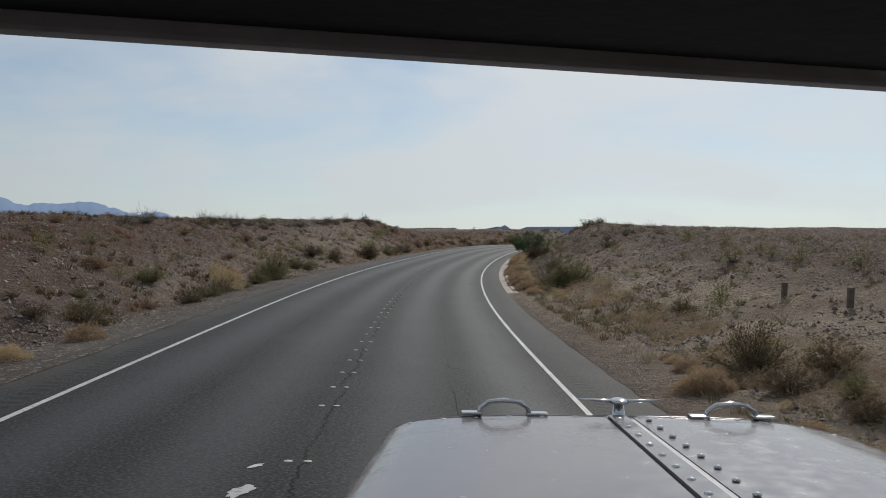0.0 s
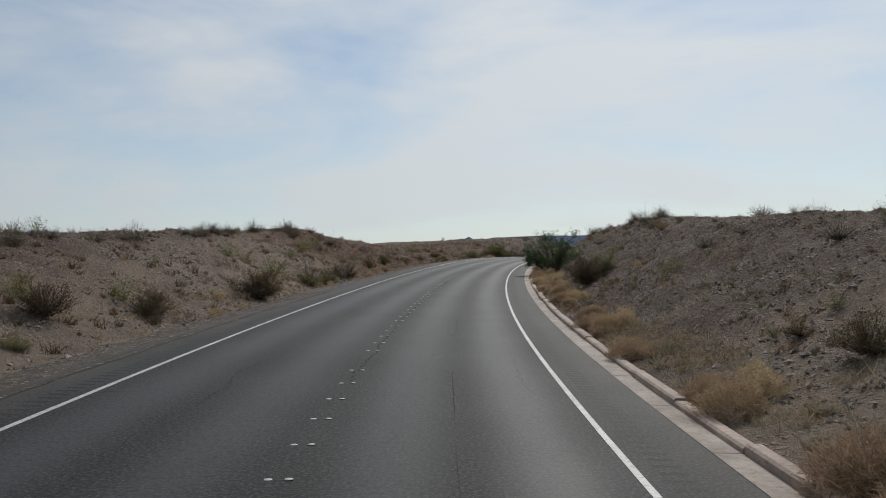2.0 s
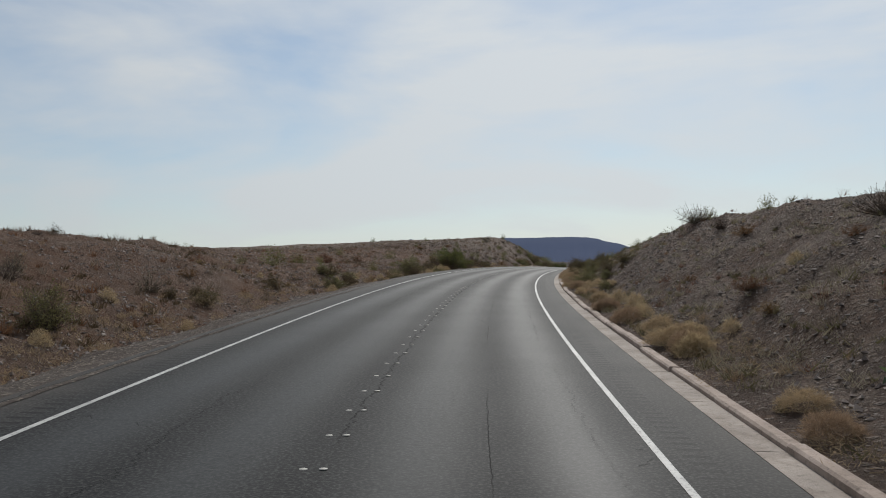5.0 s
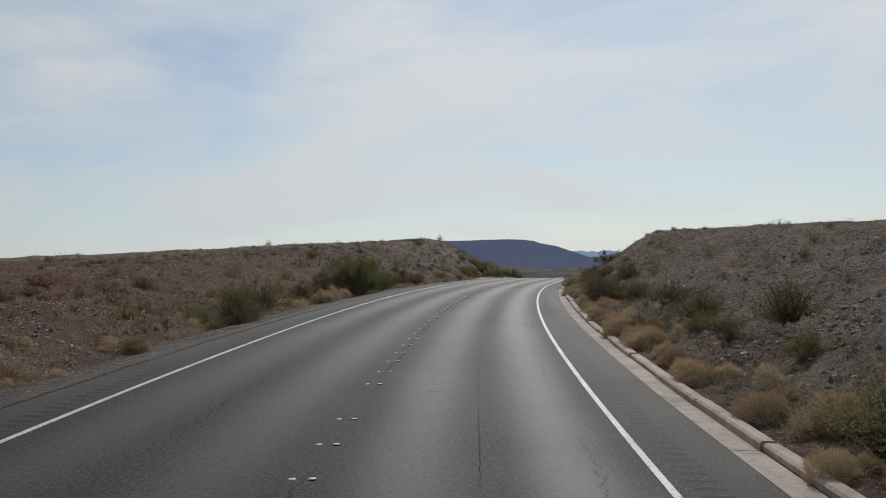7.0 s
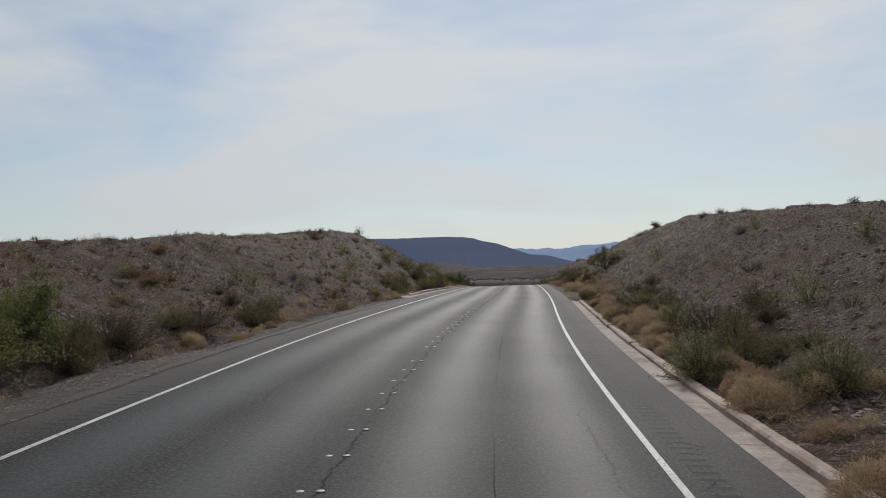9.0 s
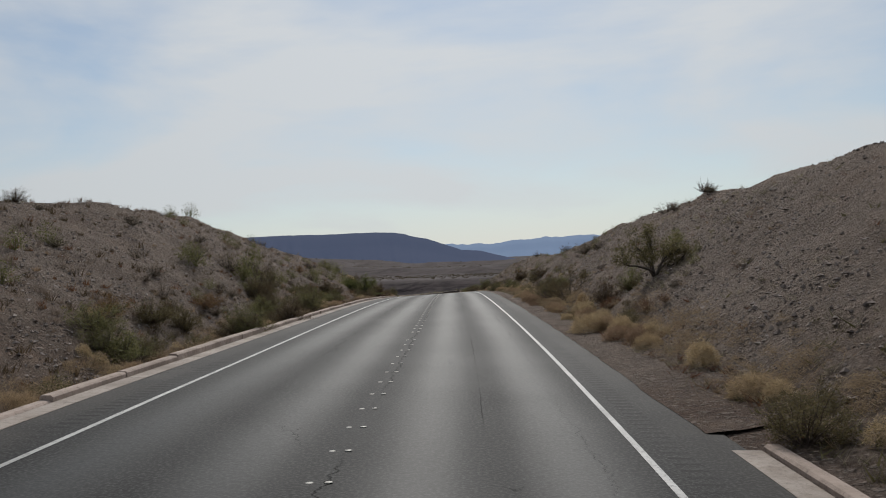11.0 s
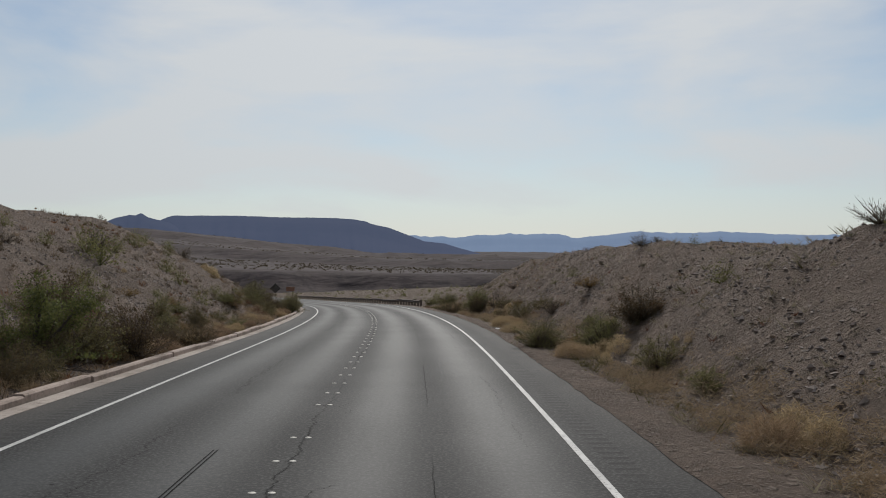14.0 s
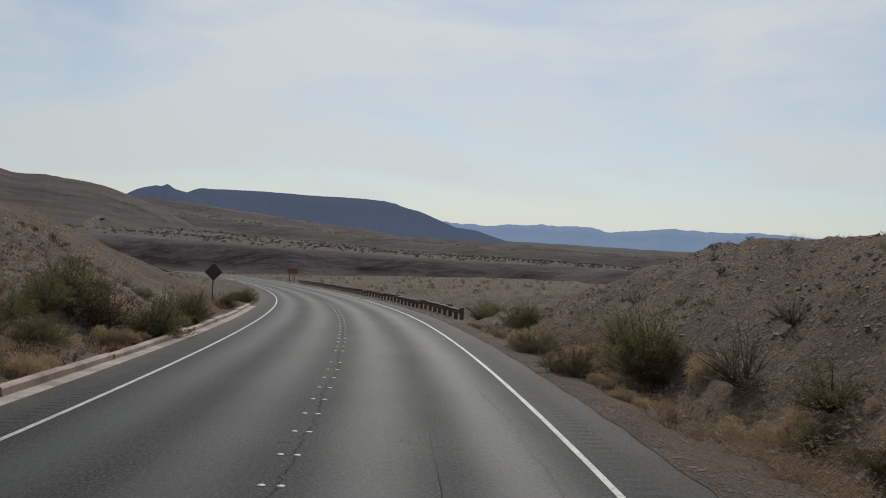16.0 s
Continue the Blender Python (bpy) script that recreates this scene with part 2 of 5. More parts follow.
def stony(name, base, pale, red, stone_lo, stone_hi, relief, tracts=()):
    """Desert ground: patches of tone, dark pits, two sizes of half-buried stones."""
    m, nt, b = mat(name, 0.95)
    obj = nt.nodes.new("ShaderNodeTexCoord").outputs["Object"]
    big = noise_of(nt, 0.05, 6, vec=obj, rough=0.65)
    mid = noise_of(nt, 0.7, 8, vec=obj, rough=0.7)
    fine = noise_of(nt, 6.0, 7, vec=obj, rough=0.8)
    col = blend(nt, span(nt, big, 0.42, 0.58), base, tuple(k * c for k, c in zip((0.62, 0.56, 0.54), base)))
    col = blend(nt, span(nt, noise_of(nt, 0.28, 7, vec=obj, rough=0.7), 0.5, 0.66, 0.0, 0.6), col, tuple(k * c for k, c in zip((0.5, 0.42, 0.4), base)))
    col = blend(nt, span(nt, mid, 0.46, 0.66, 0.0, 0.8), col, pale)
    col = blend(nt, span(nt, noise_of(nt, 0.10, 8, vec=obj, rough=0.75), 0.5, 0.66, 0.0, 0.65), col, red)
    col = blend(nt, span(nt, noise_of(nt, 1.5, 8, vec=obj, rough=0.75), 0.52, 0.66, 0.0, 0.75), col, (0.068, 0.050, 0.044))
    h = calc(nt, "ADD", calc(nt, "MULTIPLY", fine, 1.1), calc(nt, "MULTIPLY", mid, 1.6))
    warp = nt.nodes.new("ShaderNodeVectorMath")
    warp.operation = "MULTIPLY_ADD"
    nz = node(nt, "ShaderNodeTexNoise", Scale=3.0, Detail=4)
    nt.links.new(obj, nz.inputs["Vector"])
    nt.links.new(nz.outputs["Color"], warp.inputs[0])
    warp.inputs[1].default_value = (0.22, 0.22, 0.22)
    nt.links.new(obj, warp.inputs[2])
    for scale, share, deep in ((5.5, 0.62, 1.1), (13.0, 0.4, 0.6)):
        vor = node(nt, "ShaderNodeTexVoronoi", Scale=scale)
        nt.links.new(warp.outputs[0], vor.inputs["Vector"])
        pebble = nt.nodes.new("ShaderNodeSeparateColor")
        nt.links.new(vor.outputs["Color"], pebble.inputs[0])
        stones = calc(nt, "MULTIPLY", span(nt, vor.outputs["Distance"], 0.3, 0.42, 1.0, 0.0), calc(nt, "GREATER_THAN", pebble.outputs[0], share))
        gap = calc(nt, "MULTIPLY", span(nt, vor.outputs["Distance"], 0.42, 0.62), 0.32)
        col = blend(nt, gap, col, (0.070, 0.054, 0.047))
        col = blend(nt, calc(nt, "MULTIPLY", stones, 0.65), col, blend(nt, pebble.outputs[1], stone_lo, stone_hi))
        h = calc(nt, "ADD", h, calc(nt, "MULTIPLY", stones, deep))
    # tracts of another soil: (x from, x to, y from, y to, colour, share)
    sep = nt.nodes.new("ShaderNodeSeparateXYZ")
    nt.links.new(obj, sep.inputs[0])
    yy = calc(nt, "MULTIPLY_ADD", calc(nt, "SUBTRACT", noise_of(nt, 0.045, 5, vec=obj), 0.5), 60.0, sep.outputs[1])
    for x0, x1, y0, y1, tone, share in tracts:
        m1 = calc(nt, "MULTIPLY", span(nt, sep.outputs[0], x0 - 2, x0 + 2), span(nt, sep.outputs[0], x1 - 2, x1 + 2, 1.0, 0.0))
        m2 = calc(nt, "MULTIPLY", span(nt, yy, y0 - 8, y0 + 8), span(nt, yy, y1 - 8, y1 + 8, 1.0, 0.0))
        rag = span(nt, noise_of(nt, 0.4, 8, vec=obj, rough=0.75), 0.38, 0.6, 0.35 * share, share)
        col = blend(nt, calc(nt, "MULTIPLY", calc(nt, "MULTIPLY", m1, m2), rag), col, tone)
    nt.links.new(col, b.inputs["Base Color"])
    b.inputs["Specular IOR Level"].default_value = 0.1
    bump(nt, b, h, 1.0, relief)
    return m


ASPHALT = asphalt()
SOIL = stony("desert_soil", (0.212, 0.16, 0.13), (0.33, 0.262, 0.212), (0.21, 0.12, 0.074), (0.085, 0.068, 0.06), (0.40, 0.34, 0.295), 0.24,
             ((-600, -10.5, -600, 52, (0.13, 0.072, 0.048), 0.85), (-9.5, 2, 28, 112, (0.33, 0.27, 0.205), 0.8), (5.5, 12, -600, 50, (0.42, 0.345, 0.26), 1.0), (16, 600, -600, 56, (0.15, 0.10, 0.078), 0.8), (-600, 10, 105, 160, (0.17, 0.092, 0.056), 0.6), (-600, 20, 160, 200, (0.17, 0.09, 0.053), 0.6), (-600, 600, 220, 345, (0.32, 0.262, 0.215), 0.5), (-600, 600, 350, 1200, (0.19, 0.158, 0.125), 0.7)))
GRAVEL = stony("shoulder_gravel", (0.125, 0.112, 0.10), (0.20, 0.178, 0.156), (0.13, 0.108, 0.09), (0.12, 0.10, 0.085), (0.48, 0.41, 0.34), 0.07)


def worn_paint():
    m, nt, b = mat("road_paint_white", 0.65)
    obj = nt.nodes.new("ShaderNodeTexCoord").outputs["Object"]
    col = blend(nt, span(nt, noise_of(nt, 1.1, 4, vec=obj), 0.3, 0.7), (0.30, 0.30, 0.29), (0.47, 0.47, 0.455))
    col = blend(nt, span(nt, noise_of(nt, 16, 6, vec=obj, rough=0.75), 0.52, 0.62, 0.0, 0.8), col, (0.10, 0.10, 0.10))
    nt.links.new(col, b.inputs["Base Color"])
    return m


PAINT = worn_paint()


def old_concrete(name, c1, c2, dirt):
    m, nt, b = mat(name, 0.92)
    obj = nt.nodes.new("ShaderNodeTexCoord").outputs["Object"]
    col = blend(nt, span(nt, noise_of(nt, 1.2, 5, vec=obj), 0.3, 0.7), c1, c2)
    col = blend(nt, span(nt, noise_of(nt, 0.55, 8, vec=obj, rough=0.75), 0.48, 0.62, 0.0, 0.85), col, dirt)
    col = blend(nt, span(nt, noise_of(nt, 9, 8, vec=obj, rough=0.85), 0.52, 0.62, 0.0, 0.6), col, tuple(0.55 * c for c in dirt))
    nt.links.new(col, b.inputs["Base Color"])
    bump(nt, b, noise_of(nt, 24, 6, vec=obj, rough=0.7), 0.7, 0.015)
    return m


CONCRETE = old_concrete("kerb_concrete", (0.29, 0.225, 0.185), (0.43, 0.345, 0.295), (0.20, 0.152, 0.12))


# ---- the road's line: bends, slopes and cross fall at even steps of its length ----
KAPPA = (2, 0.05, -1.72, -2.18, -2.4, -1.68, -1.74, -1.62, -1.39, -2.16, -2.57, -2.37, -2.48, -0.86, 1.32,
         0.28, 0.01, -0.38, 0.78, 2.61, 2.66, 2.42, 2.27, 2.06, 1.85, 1.76, 1.78, 1.87, 1.98, 2.06, 2.1, 2.11)
GRADE = (1.68, 2.27, 2.92, 3.24, 3.83, 3.59, 3.01, 2.42, 1.45, 0.46, 0.08, -0.67, -2.23, -3.17, -3.75, -4.48,
         -4.35, -3.94, -3.6, -3.39, -3.32, -3.3)
BANK = (0.83, 4.75, 4.99, 4.34, 6.1, 4.9, 5.53, 1.75, -1.88, -2.57, -1.6, -0.86, -0.64, -0.51)
S0, S1, DS = -70.0, 560.0, 2.0
RS = np.arange(S0, S1 + 0.1, DS)


def along():
    kap = np.interp(RS, -10 + 17.0 * np.arange(len(KAPPA)), KAPPA) / 1000
    kap[RS < -10] = 0
    grade = np.interp(RS, -10 + 25.0 * np.arange(len(GRADE)), GRADE) / 100
    add = lambda a: np.concatenate([[0], np.cumsum((a[1:] + a[:-1]) / 2 * DS)])
    at0 = lambda a: a - np.interp(0, RS, a)
    th = at0(add(kap))
    return th, at0(add(-np.sin(th))), at0(add(np.cos(th))), at0(add(grade))


R_TH, R_X, R_Y, R_Z = along()
R_B = np.interp(RS, -10 + 40.0 * np.arange(len(BANK)), BANK) / 100


def road_xy(s, u):
    """World x, y at the length s along the centre line, u metres to its right."""
    th = np.interp(s, RS, R_TH)
    return np.interp(s, RS, R_X) + u * np.cos(th), np.interp(s, RS, R_Y) + u * np.sin(th)


def road_z(s, u):
    return np.interp(s, RS, R_Z) - u * np.interp(s, RS, R_B)


# cut banks beside the road, every 20 m: height of the crest, width of the slope, slope of the land behind
BANK_S = np.arange(-20, 421, 20.0)
LEFT_H = (1.8, 2.1, 2.4, 2.7, 3, 3.1, 3.5, 3.7, 2.6, 1.9, 2.1, 2.95, 4.0, 4.7, 6.1, 6.6, 5.4, 5.9, 6.5, 5.0, 2.4,
          0.9, 0.2)
LEFT_W = (9, 9, 9, 9, 9, 9.1, 9.2, 9.2, 9.5, 9.4, 9.1, 9, 8.8, 8.6, 8.4, 10.7, 10.7, 12.2, 12.1, 10.6, 9.9,
          9.8, 9.6)
LEFT_M = (2, 2, 2, 2.1, 2.1, 1.9, -0.6, 0.3, 1.1, 1.4, 1.2, 0.6, 0.2, -0.3, -0.8, -0, 1.1, 1.7, 1.9, 2, 2, 2,
          2)
RIGHT_H = (1.8, 1.9, 2, 2.2, 2.6, 3.1, 3.5, 3.5, 3.3, 2.1, 2.3, 3.2, 4.1, 5.1, 5.1, 4.6, 2.9, 4.0, 3.5, 1.4,
           0.5, 0.3, 0.2)
RIGHT_W = (8.8, 8.7, 8.5, 8.1, 7.5, 6.4, 6.8, 7, 5.2, 6.8, 7.5, 7.9, 7.9, 7.5, 8.2, 7.1, 3.8, 4.4, 5.1, 6.3,
           7.3, 7.9, 8.2)
RIGHT_M = (1.9, 1.9, 1.7, 1.4, 0.6, -0.9, -2.4, -0.6, 1.3, 1.6, 1.6, 1.4, 0.7, 0.3, 1, 1, 0.2, 0.3, 1.3, 1.7,
           1.8, 1.9, 2)


def ground_z(s, u, rough=True):
    """Height of the ground at (s, u), for single numbers."""
    a = abs(u)
    H, W, M = (RIGHT_H, RIGHT_W, RIGHT_M) if u > 0 else (LEFT_H, LEFT_W, LEFT_M)
    h, w, m = np.interp(s, BANK_S, H), np.interp(s, BANK_S, W), np.interp(s, BANK_S, M) / 100
    base = float(np.interp(s, RS, R_Z))
    edge = float(road_z(s, u if a < 4.9 else math.copysign(4.9, u)))
    if a < 4.9:
        return edge - 0.12
    k = min(1.0, (a - 4.9) / 1.9)
    z = edge * (1 - k) + base * k - 0.03
    r = min(1.0, max(0.0, (a - 6.8) / w))
    z += h * (1.15 * r - 0.15 * r ** 3) + m * min(max(a - 6.8 - w, 0.0), 60.0)
    if a > 95:
        z -= (a - 95) * 0.6
    if s > 525:
        z -= (s - 525) * 0.25
    if rough:
        x, y = road_xy(s, u)
        p = Vector((float(x), float(y), z))
        k = min(1.0, max(0.0, (a - 5.2) / 3))
        z += k * (0.06 * noise.noise(p * 4.7) + 0.34 * noise.noise(p * 0.16) + 0.27 * noise.noise(p * 0.45) + 0.17 * noise.noise(p * 1.1) + 0.09 * noise.noise(p * 2.3))
    return z


def mesh_object(name, verts, faces, material, smooth=True, uvs=None):
    me = bpy.data.meshes.new(name)
    me.from_pydata(verts, [], faces)
    me.materials.append(material)
    if uvs is not None:
        lay = me.uv_layers.new(name="UVMap")
        for lp in me.loops:
            lay.data[lp.index].uv = uvs[lp.vertex_index]
    if smooth:
        me.polygons.foreach_set("use_smooth", [True] * len(me.polygons))
    me.update()
    return new(name, me)


def sweep(name, s_list, profile, material, closed=False, smooth=True, caps=False):
    """A strip along the road: profile of (u, height over the road surface)."""
    verts, faces, uvs = [], [], []
    n = len(profile)
    for s in s_list:
        for u, h in profile:
            x, y = road_xy(s, u)
            verts.append((float(x), float(y), float(road_z(s, u)) + h))
            uvs.append((u, s))
    for i in range(len(s_list) - 1):
        for j in range(n if closed else n - 1):
            a, b = i * n + j, i * n + (j + 1) % n
            faces.append((a, b, b + n, a + n))
    if caps:
        faces.append(tuple(range(n - 1, -1, -1)))
        faces.append(tuple((len(s_list) - 1) * n + j for j in range(n)))
    return mesh_object(name, verts, faces, material, smooth, uvs)


GRID = []


def build_ground():
    ss = np.concatenate([np.arange(S0, -10, 3.0), np.arange(-10, 375, 0.6), np.arange(375, S1 + 0.1, 2.0)])
    half = np.concatenate([[0.0, 4.6, 4.9, 5.2, 5.6], np.arange(6.0, 17, 0.42), np.arange(17.2, 26, 0.8), np.arange(26.5, 46, 1.8), np.arange(48, 130, 6.0)])
    us = np.concatenate([-half[:0:-1], half])
    verts, faces = [], []
    for s in ss:
        for u in us:
            x, y = road_xy(s, u)
            verts.append((float(x), float(y), ground_z(float(s), float(u))))
    n = len(us)
    GRID.extend((ss, us, np.array([v[2] for v in verts]).reshape(len(ss), n)))
    for i in range(len(ss) - 1):
        for j in range(n - 1):
            a = i * n + j
            faces.append((a, a + 1, a + n + 1, a + n))
    return tagged(mesh_object("ground", verts, faces, SOIL), "stony pinkish brown desert ground with cut banks beside the road", "ground", kind="structure")


build_ground()
ROAD_S = np.arange(S0, S1 + 0.1, 2.0)
tagged(sweep("road", ROAD_S, ((-4.95, -0.1), (-4.9, 0.0), (-3.6, 0), (-1.8, 0), (0, 0), (1.8, 0), (3.6, 0), (4.9, 0.0), (4.95, -0.1)), ASPHALT, smooth=False),
       "worn dark grey asphalt road with polished wheel tracks and cracks", "road", kind="structure")
for u in (-3.6, 3.6):
    tagged(sweep("edge_line", ROAD_S, ((u - 0.044, 0.006), (u + 0.044, 0.006)), PAINT), "worn white painted edge line on the asphalt", "road marking", kind="structure")


# ---- valley, mesa and ranges beyond the road ----
def far_soil():
    m, nt, b = mat("valley_soil", 0.95)
    obj = nt.nodes.new("ShaderNodeTexCoord").outputs["Object"]
    mp = nt.nodes.new("ShaderNodeMapping")
    mp.inputs["Rotation"].default_value = (0, 0, radians(-18))
    mp.inputs["Scale"].default_value = (0.35, 1.0, 1.0)
    nt.links.new(obj, mp.inputs[0])
    n1, n2, n3 = noise_of(nt, 0.006, 6, vec=mp.outputs[0]), noise_of(nt, 0.05, 5, vec=mp.outputs[0]), noise_of(nt, 0.6, 4, vec=obj)
    # soil tones pushed slightly blue, with some distance haze in the colour
    col = blend(nt, span(nt, n1, 0.38, 0.6), (0.056, 0.047, 0.050), (0.088, 0.073, 0.075))
    col = blend(nt, span(nt, n2, 0.5, 0.7, 0.0, 0.7), col, (0.062, 0.05, 0.048))
    col = blend(nt, span(nt, n3, 0.55, 0.7, 0.0, 0.6), col, (0.05, 0.046, 0.034))
    col = blend(nt, span(nt, noise_of(nt, 0.022, 9, vec=mp.outputs[0], rough=0.78), 0.46, 0.6, 0.0, 0.65), col, (0.048, 0.038, 0.037))
    # scattered dark scrub; bare clay of steep bluffs darkened to paint in their shade
    col = blend(nt, span(nt, noise_of(nt, 0.14, 3, vec=obj), 0.54, 0.66, 0.0, 0.45), col, (0.055, 0.046, 0.038))
    col = blend(nt, span(nt, noise_of(nt, 0.4, 3, vec=obj), 0.56, 0.66, 0.0, 0.5), col, (0.05, 0.043, 0.033))
    sep = nt.nodes.new("ShaderNodeSeparateXYZ")
    nt.links.new(nt.nodes.new("ShaderNodeNewGeometry").outputs["Normal"], sep.inputs[0])
    col = blend(nt, span(nt, sep.outputs[2], 0.9, 0.985, 0.85, 0.0), col, blend(nt, span(nt, noise_of(nt, 0.11, 8, vec=obj, rough=0.75), 0.42, 0.58), (0.040, 0.033, 0.035), (0.090, 0.072, 0.070)))
    # pale gravel on the floor of the wash, layered clay on the benches
    place = nt.nodes.new("ShaderNodeSeparateXYZ")
    nt.links.new(obj, place.inputs[0])
    rag = calc(nt, "MULTIPLY_ADD", noise_of(nt, 0.09, 6, vec=obj, rough=0.7), 3.0, place.outputs[2])
    col = blend(nt, calc(nt, "MULTIPLY", span(nt, rag, -2.6, -2.0, 0.75, 0.0), span(nt, noise_of(nt, 0.35, 5, vec=obj), 0.4, 0.6)), col, (0.155, 0.132, 0.112))
    layer = calc(nt, "SINE", calc(nt, "MULTIPLY_ADD", rag, 1.7, calc(nt, "MULTIPLY", n1, 9.0)))
    col = blend(nt, span(nt, layer, 0.2, 0.9, 0.0, 0.5), col, (0.084, 0.067, 0.066))
    nt.links.new(col, b.inputs["Base Color"])
    b.inputs["Specular IOR Level"].default_value = 0.1
    bump(nt, b, n2, 0.8, 4.0)
    return m


def hazed_rock(name, c1, c2, haze_glow, strength):
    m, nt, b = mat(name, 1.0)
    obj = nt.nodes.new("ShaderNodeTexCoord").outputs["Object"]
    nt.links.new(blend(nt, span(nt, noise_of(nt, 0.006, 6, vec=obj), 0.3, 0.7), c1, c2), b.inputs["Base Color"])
    # faint blue emission stands in for the haze before distant rock
    b.inputs["Emission Color"].default_value = (*haze_glow, 1)
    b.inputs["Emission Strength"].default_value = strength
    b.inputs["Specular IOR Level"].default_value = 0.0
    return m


VALLEY = far_soil()
EYE = (73.0, 300.0)      # middle of the last stretch of road


def polar(az, r):
    return EYE[0] + r * math.sin(radians(az)), EYE[1] + r * math.cos(radians(az))


def plain_z(az, r):
    """Land beyond the cut: a flat wash, a low eroded bluff, then benches that climb slowly towards the mesa."""
    p = Vector((r * math.sin(radians(az)), r * math.cos(radians(az)), 0))
    w = r * (1 + 0.16 * noise.noise(p / 190) + 0.07 * noise.noise(p / 60) + 0.035 * noise.noise(p / 22))
    z = np.interp(w, (0, 60, 150, 225, 256, 268, 300, 480, 505, 520, 850, 900, 925, 1500, 1540, 2300, 4700),
                  (-6, -6, -5.5, -4.6, -3.8, 2.6, 3.0, 1.4, 2.0, 7.0, 6.0, 6.6, 13, 13, 18, 20, 40))
    e = np.interp(az, (-18, -12, -8, -5, -2, 1, 4, 10, 18, 30, 40), (0.0, 1.2, 1.9, 2.0, 1.7, 1.45, 1.3, 0.75, 0.0, -0.3, -0.5))
    k = np.interp(r, (225, 262, 450, 900), (0.0, 0.3, 0.55, 1.0))
    amp = np.interp(r, (200, 400, 1200, 4000), (0.1, 0.8, 3.0, 4.0))
    z = z + k * min(r, 950) * math.tan(radians(float(e))) + amp * (noise.noise(p / 70) + 0.5 * noise.noise(p / 25))
    win = np.interp(az, (-40, -15, 70, 90), (0, 1, 1, 0))
    return float(z * win - 14 * (1 - win))


def build_plain():
    rs = np.concatenate([[0, 30, 60], np.geomspace(80, 4700, 230)])
    az = np.concatenate([np.arange(-180, -30, 6.0), np.arange(-30, 70, 0.4), np.arange(70, 180, 6.0)])
    verts, faces = [], []
    n = len(az)
    for r in rs:
        for a in az:
            x, y = polar(a, r)
            verts.append((x, y, plain_z(float(a), float(r))))
    for i in range(len(rs) - 1):
        for j in range(n):
            a, b = i * n + j, i * n + (j + 1) % n
            faces.append((a, a + n, b + n, b))
    return tagged(mesh_object("valley_ground", verts, faces, VALLEY), "broad dry desert valley with low eroded benches", "valley", kind="structure")


build_plain()


def ridge(name, az0, az1, r, tops, depth, rough, material, label, seed, foot=-1.5, cut=0.12):
    """A far range: its crest runs between two bearings, tops gives (bearing, degrees of elevation)."""
    cols = np.arange(az0, az1 + 0.01, 0.12)
    rows = 16
    verts, faces = [], []
    for a in cols:
        crest = float(np.interp(a, [t[0] for t in tops], [t[1] for t in tops]))
        crest += rough * (noise.noise(Vector((a * 0.9, seed, 0))) + 0.6 * noise.noise(Vector((a * 2.7, seed, 3))))
        for i in range(rows + 1):
            k = i / rows
            gull = noise.noise(Vector((a * 1.6, seed + 7, k * 0.7))) * depth * cut * (1 - k)
            el = foot + (crest - foot) * (k ** 0.8 if k < 0.75 else 0.75 ** 0.8 + (1 - 0.75 ** 0.8) * ((k - 0.75) / 0.25) ** 0.6)
            rr = r - depth * (1 - k) + gull
            x, y = polar(a, rr)
            verts.append((x, y, 7.0 + rr * math.tan(radians(el))))
    n = rows + 1
    for i in range(len(cols) - 1):
        for j in range(rows):
            a = i * n + j
            faces.append((a, a + n, a + n + 1, a + 1))
    return tagged(mesh_object(name, verts, faces, material), label, "mountain", kind="structure")


# dark rock with blue haze added as emission, for mesa and jagged hills
HAZED_ROCK_NEAR = hazed_rock("hazed_mesa_rock", (0.030, 0.030, 0.036), (0.045, 0.043, 0.050), (0.060, 0.080, 0.135), 0.85)
# pale blue base and emission: haze painted onto the horizon ranges
HAZED_ROCK_FAR = hazed_rock("hazed_range_rock", (0.07, 0.085, 0.11), (0.09, 0.105, 0.13), (0.20, 0.27, 0.40), 0.75)
ridge("mesa_backdrop", 3.6, 34, 1200, ((3.6, 1.7), (4.1, 2.2), (4.7, 2.5), (5.2, 2.62), (7, 2.66), (9, 2.68), (12, 2.63), (15.6, 2.62), (16.8, 2.55), (17.6, 2.42), (17.9, 2.3), (18.2, 2.2), (19.2, 2.0), (20.0, 1.7), (20.8, 1.4), (21.6, 1.1), (23.0, 0.95), (24.2, 0.6), (26, 0.1), (34, -1.0)), 300, 0.03, HAZED_ROCK_NEAR, "long flat-topped dark mesa across the valley", 3)
ridge("peak_backdrop", -3, 7, 1150, ((-3, 1.2), (0.6, 1.9), (1.3, 2.3), (1.8, 2.46), (2.4, 2.6), (2.75, 2.58), (3.15, 2.74), (3.5, 2.5), (4.0, 2.37), (5.2, 2.1), (7, 1.0)), 200, 0.05, HAZED_ROCK_NEAR, "low jagged hazy hills behind the valley", 9)
HILL_R, HILL_DEEP, HILL_FOOT = 430, 240, -5.0
HILL = ((-14, 2.6), (-9, 2.9), (-6.3, 2.95), (-5.7, 2.78), (-3.8, 2.78), (-2.4, 2.64), (-0.75, 2.42), (0.4, 2.1), (1.6, 1.7), (3.0, 1.1), (5.0, 0.2), (7.0, -1.2))
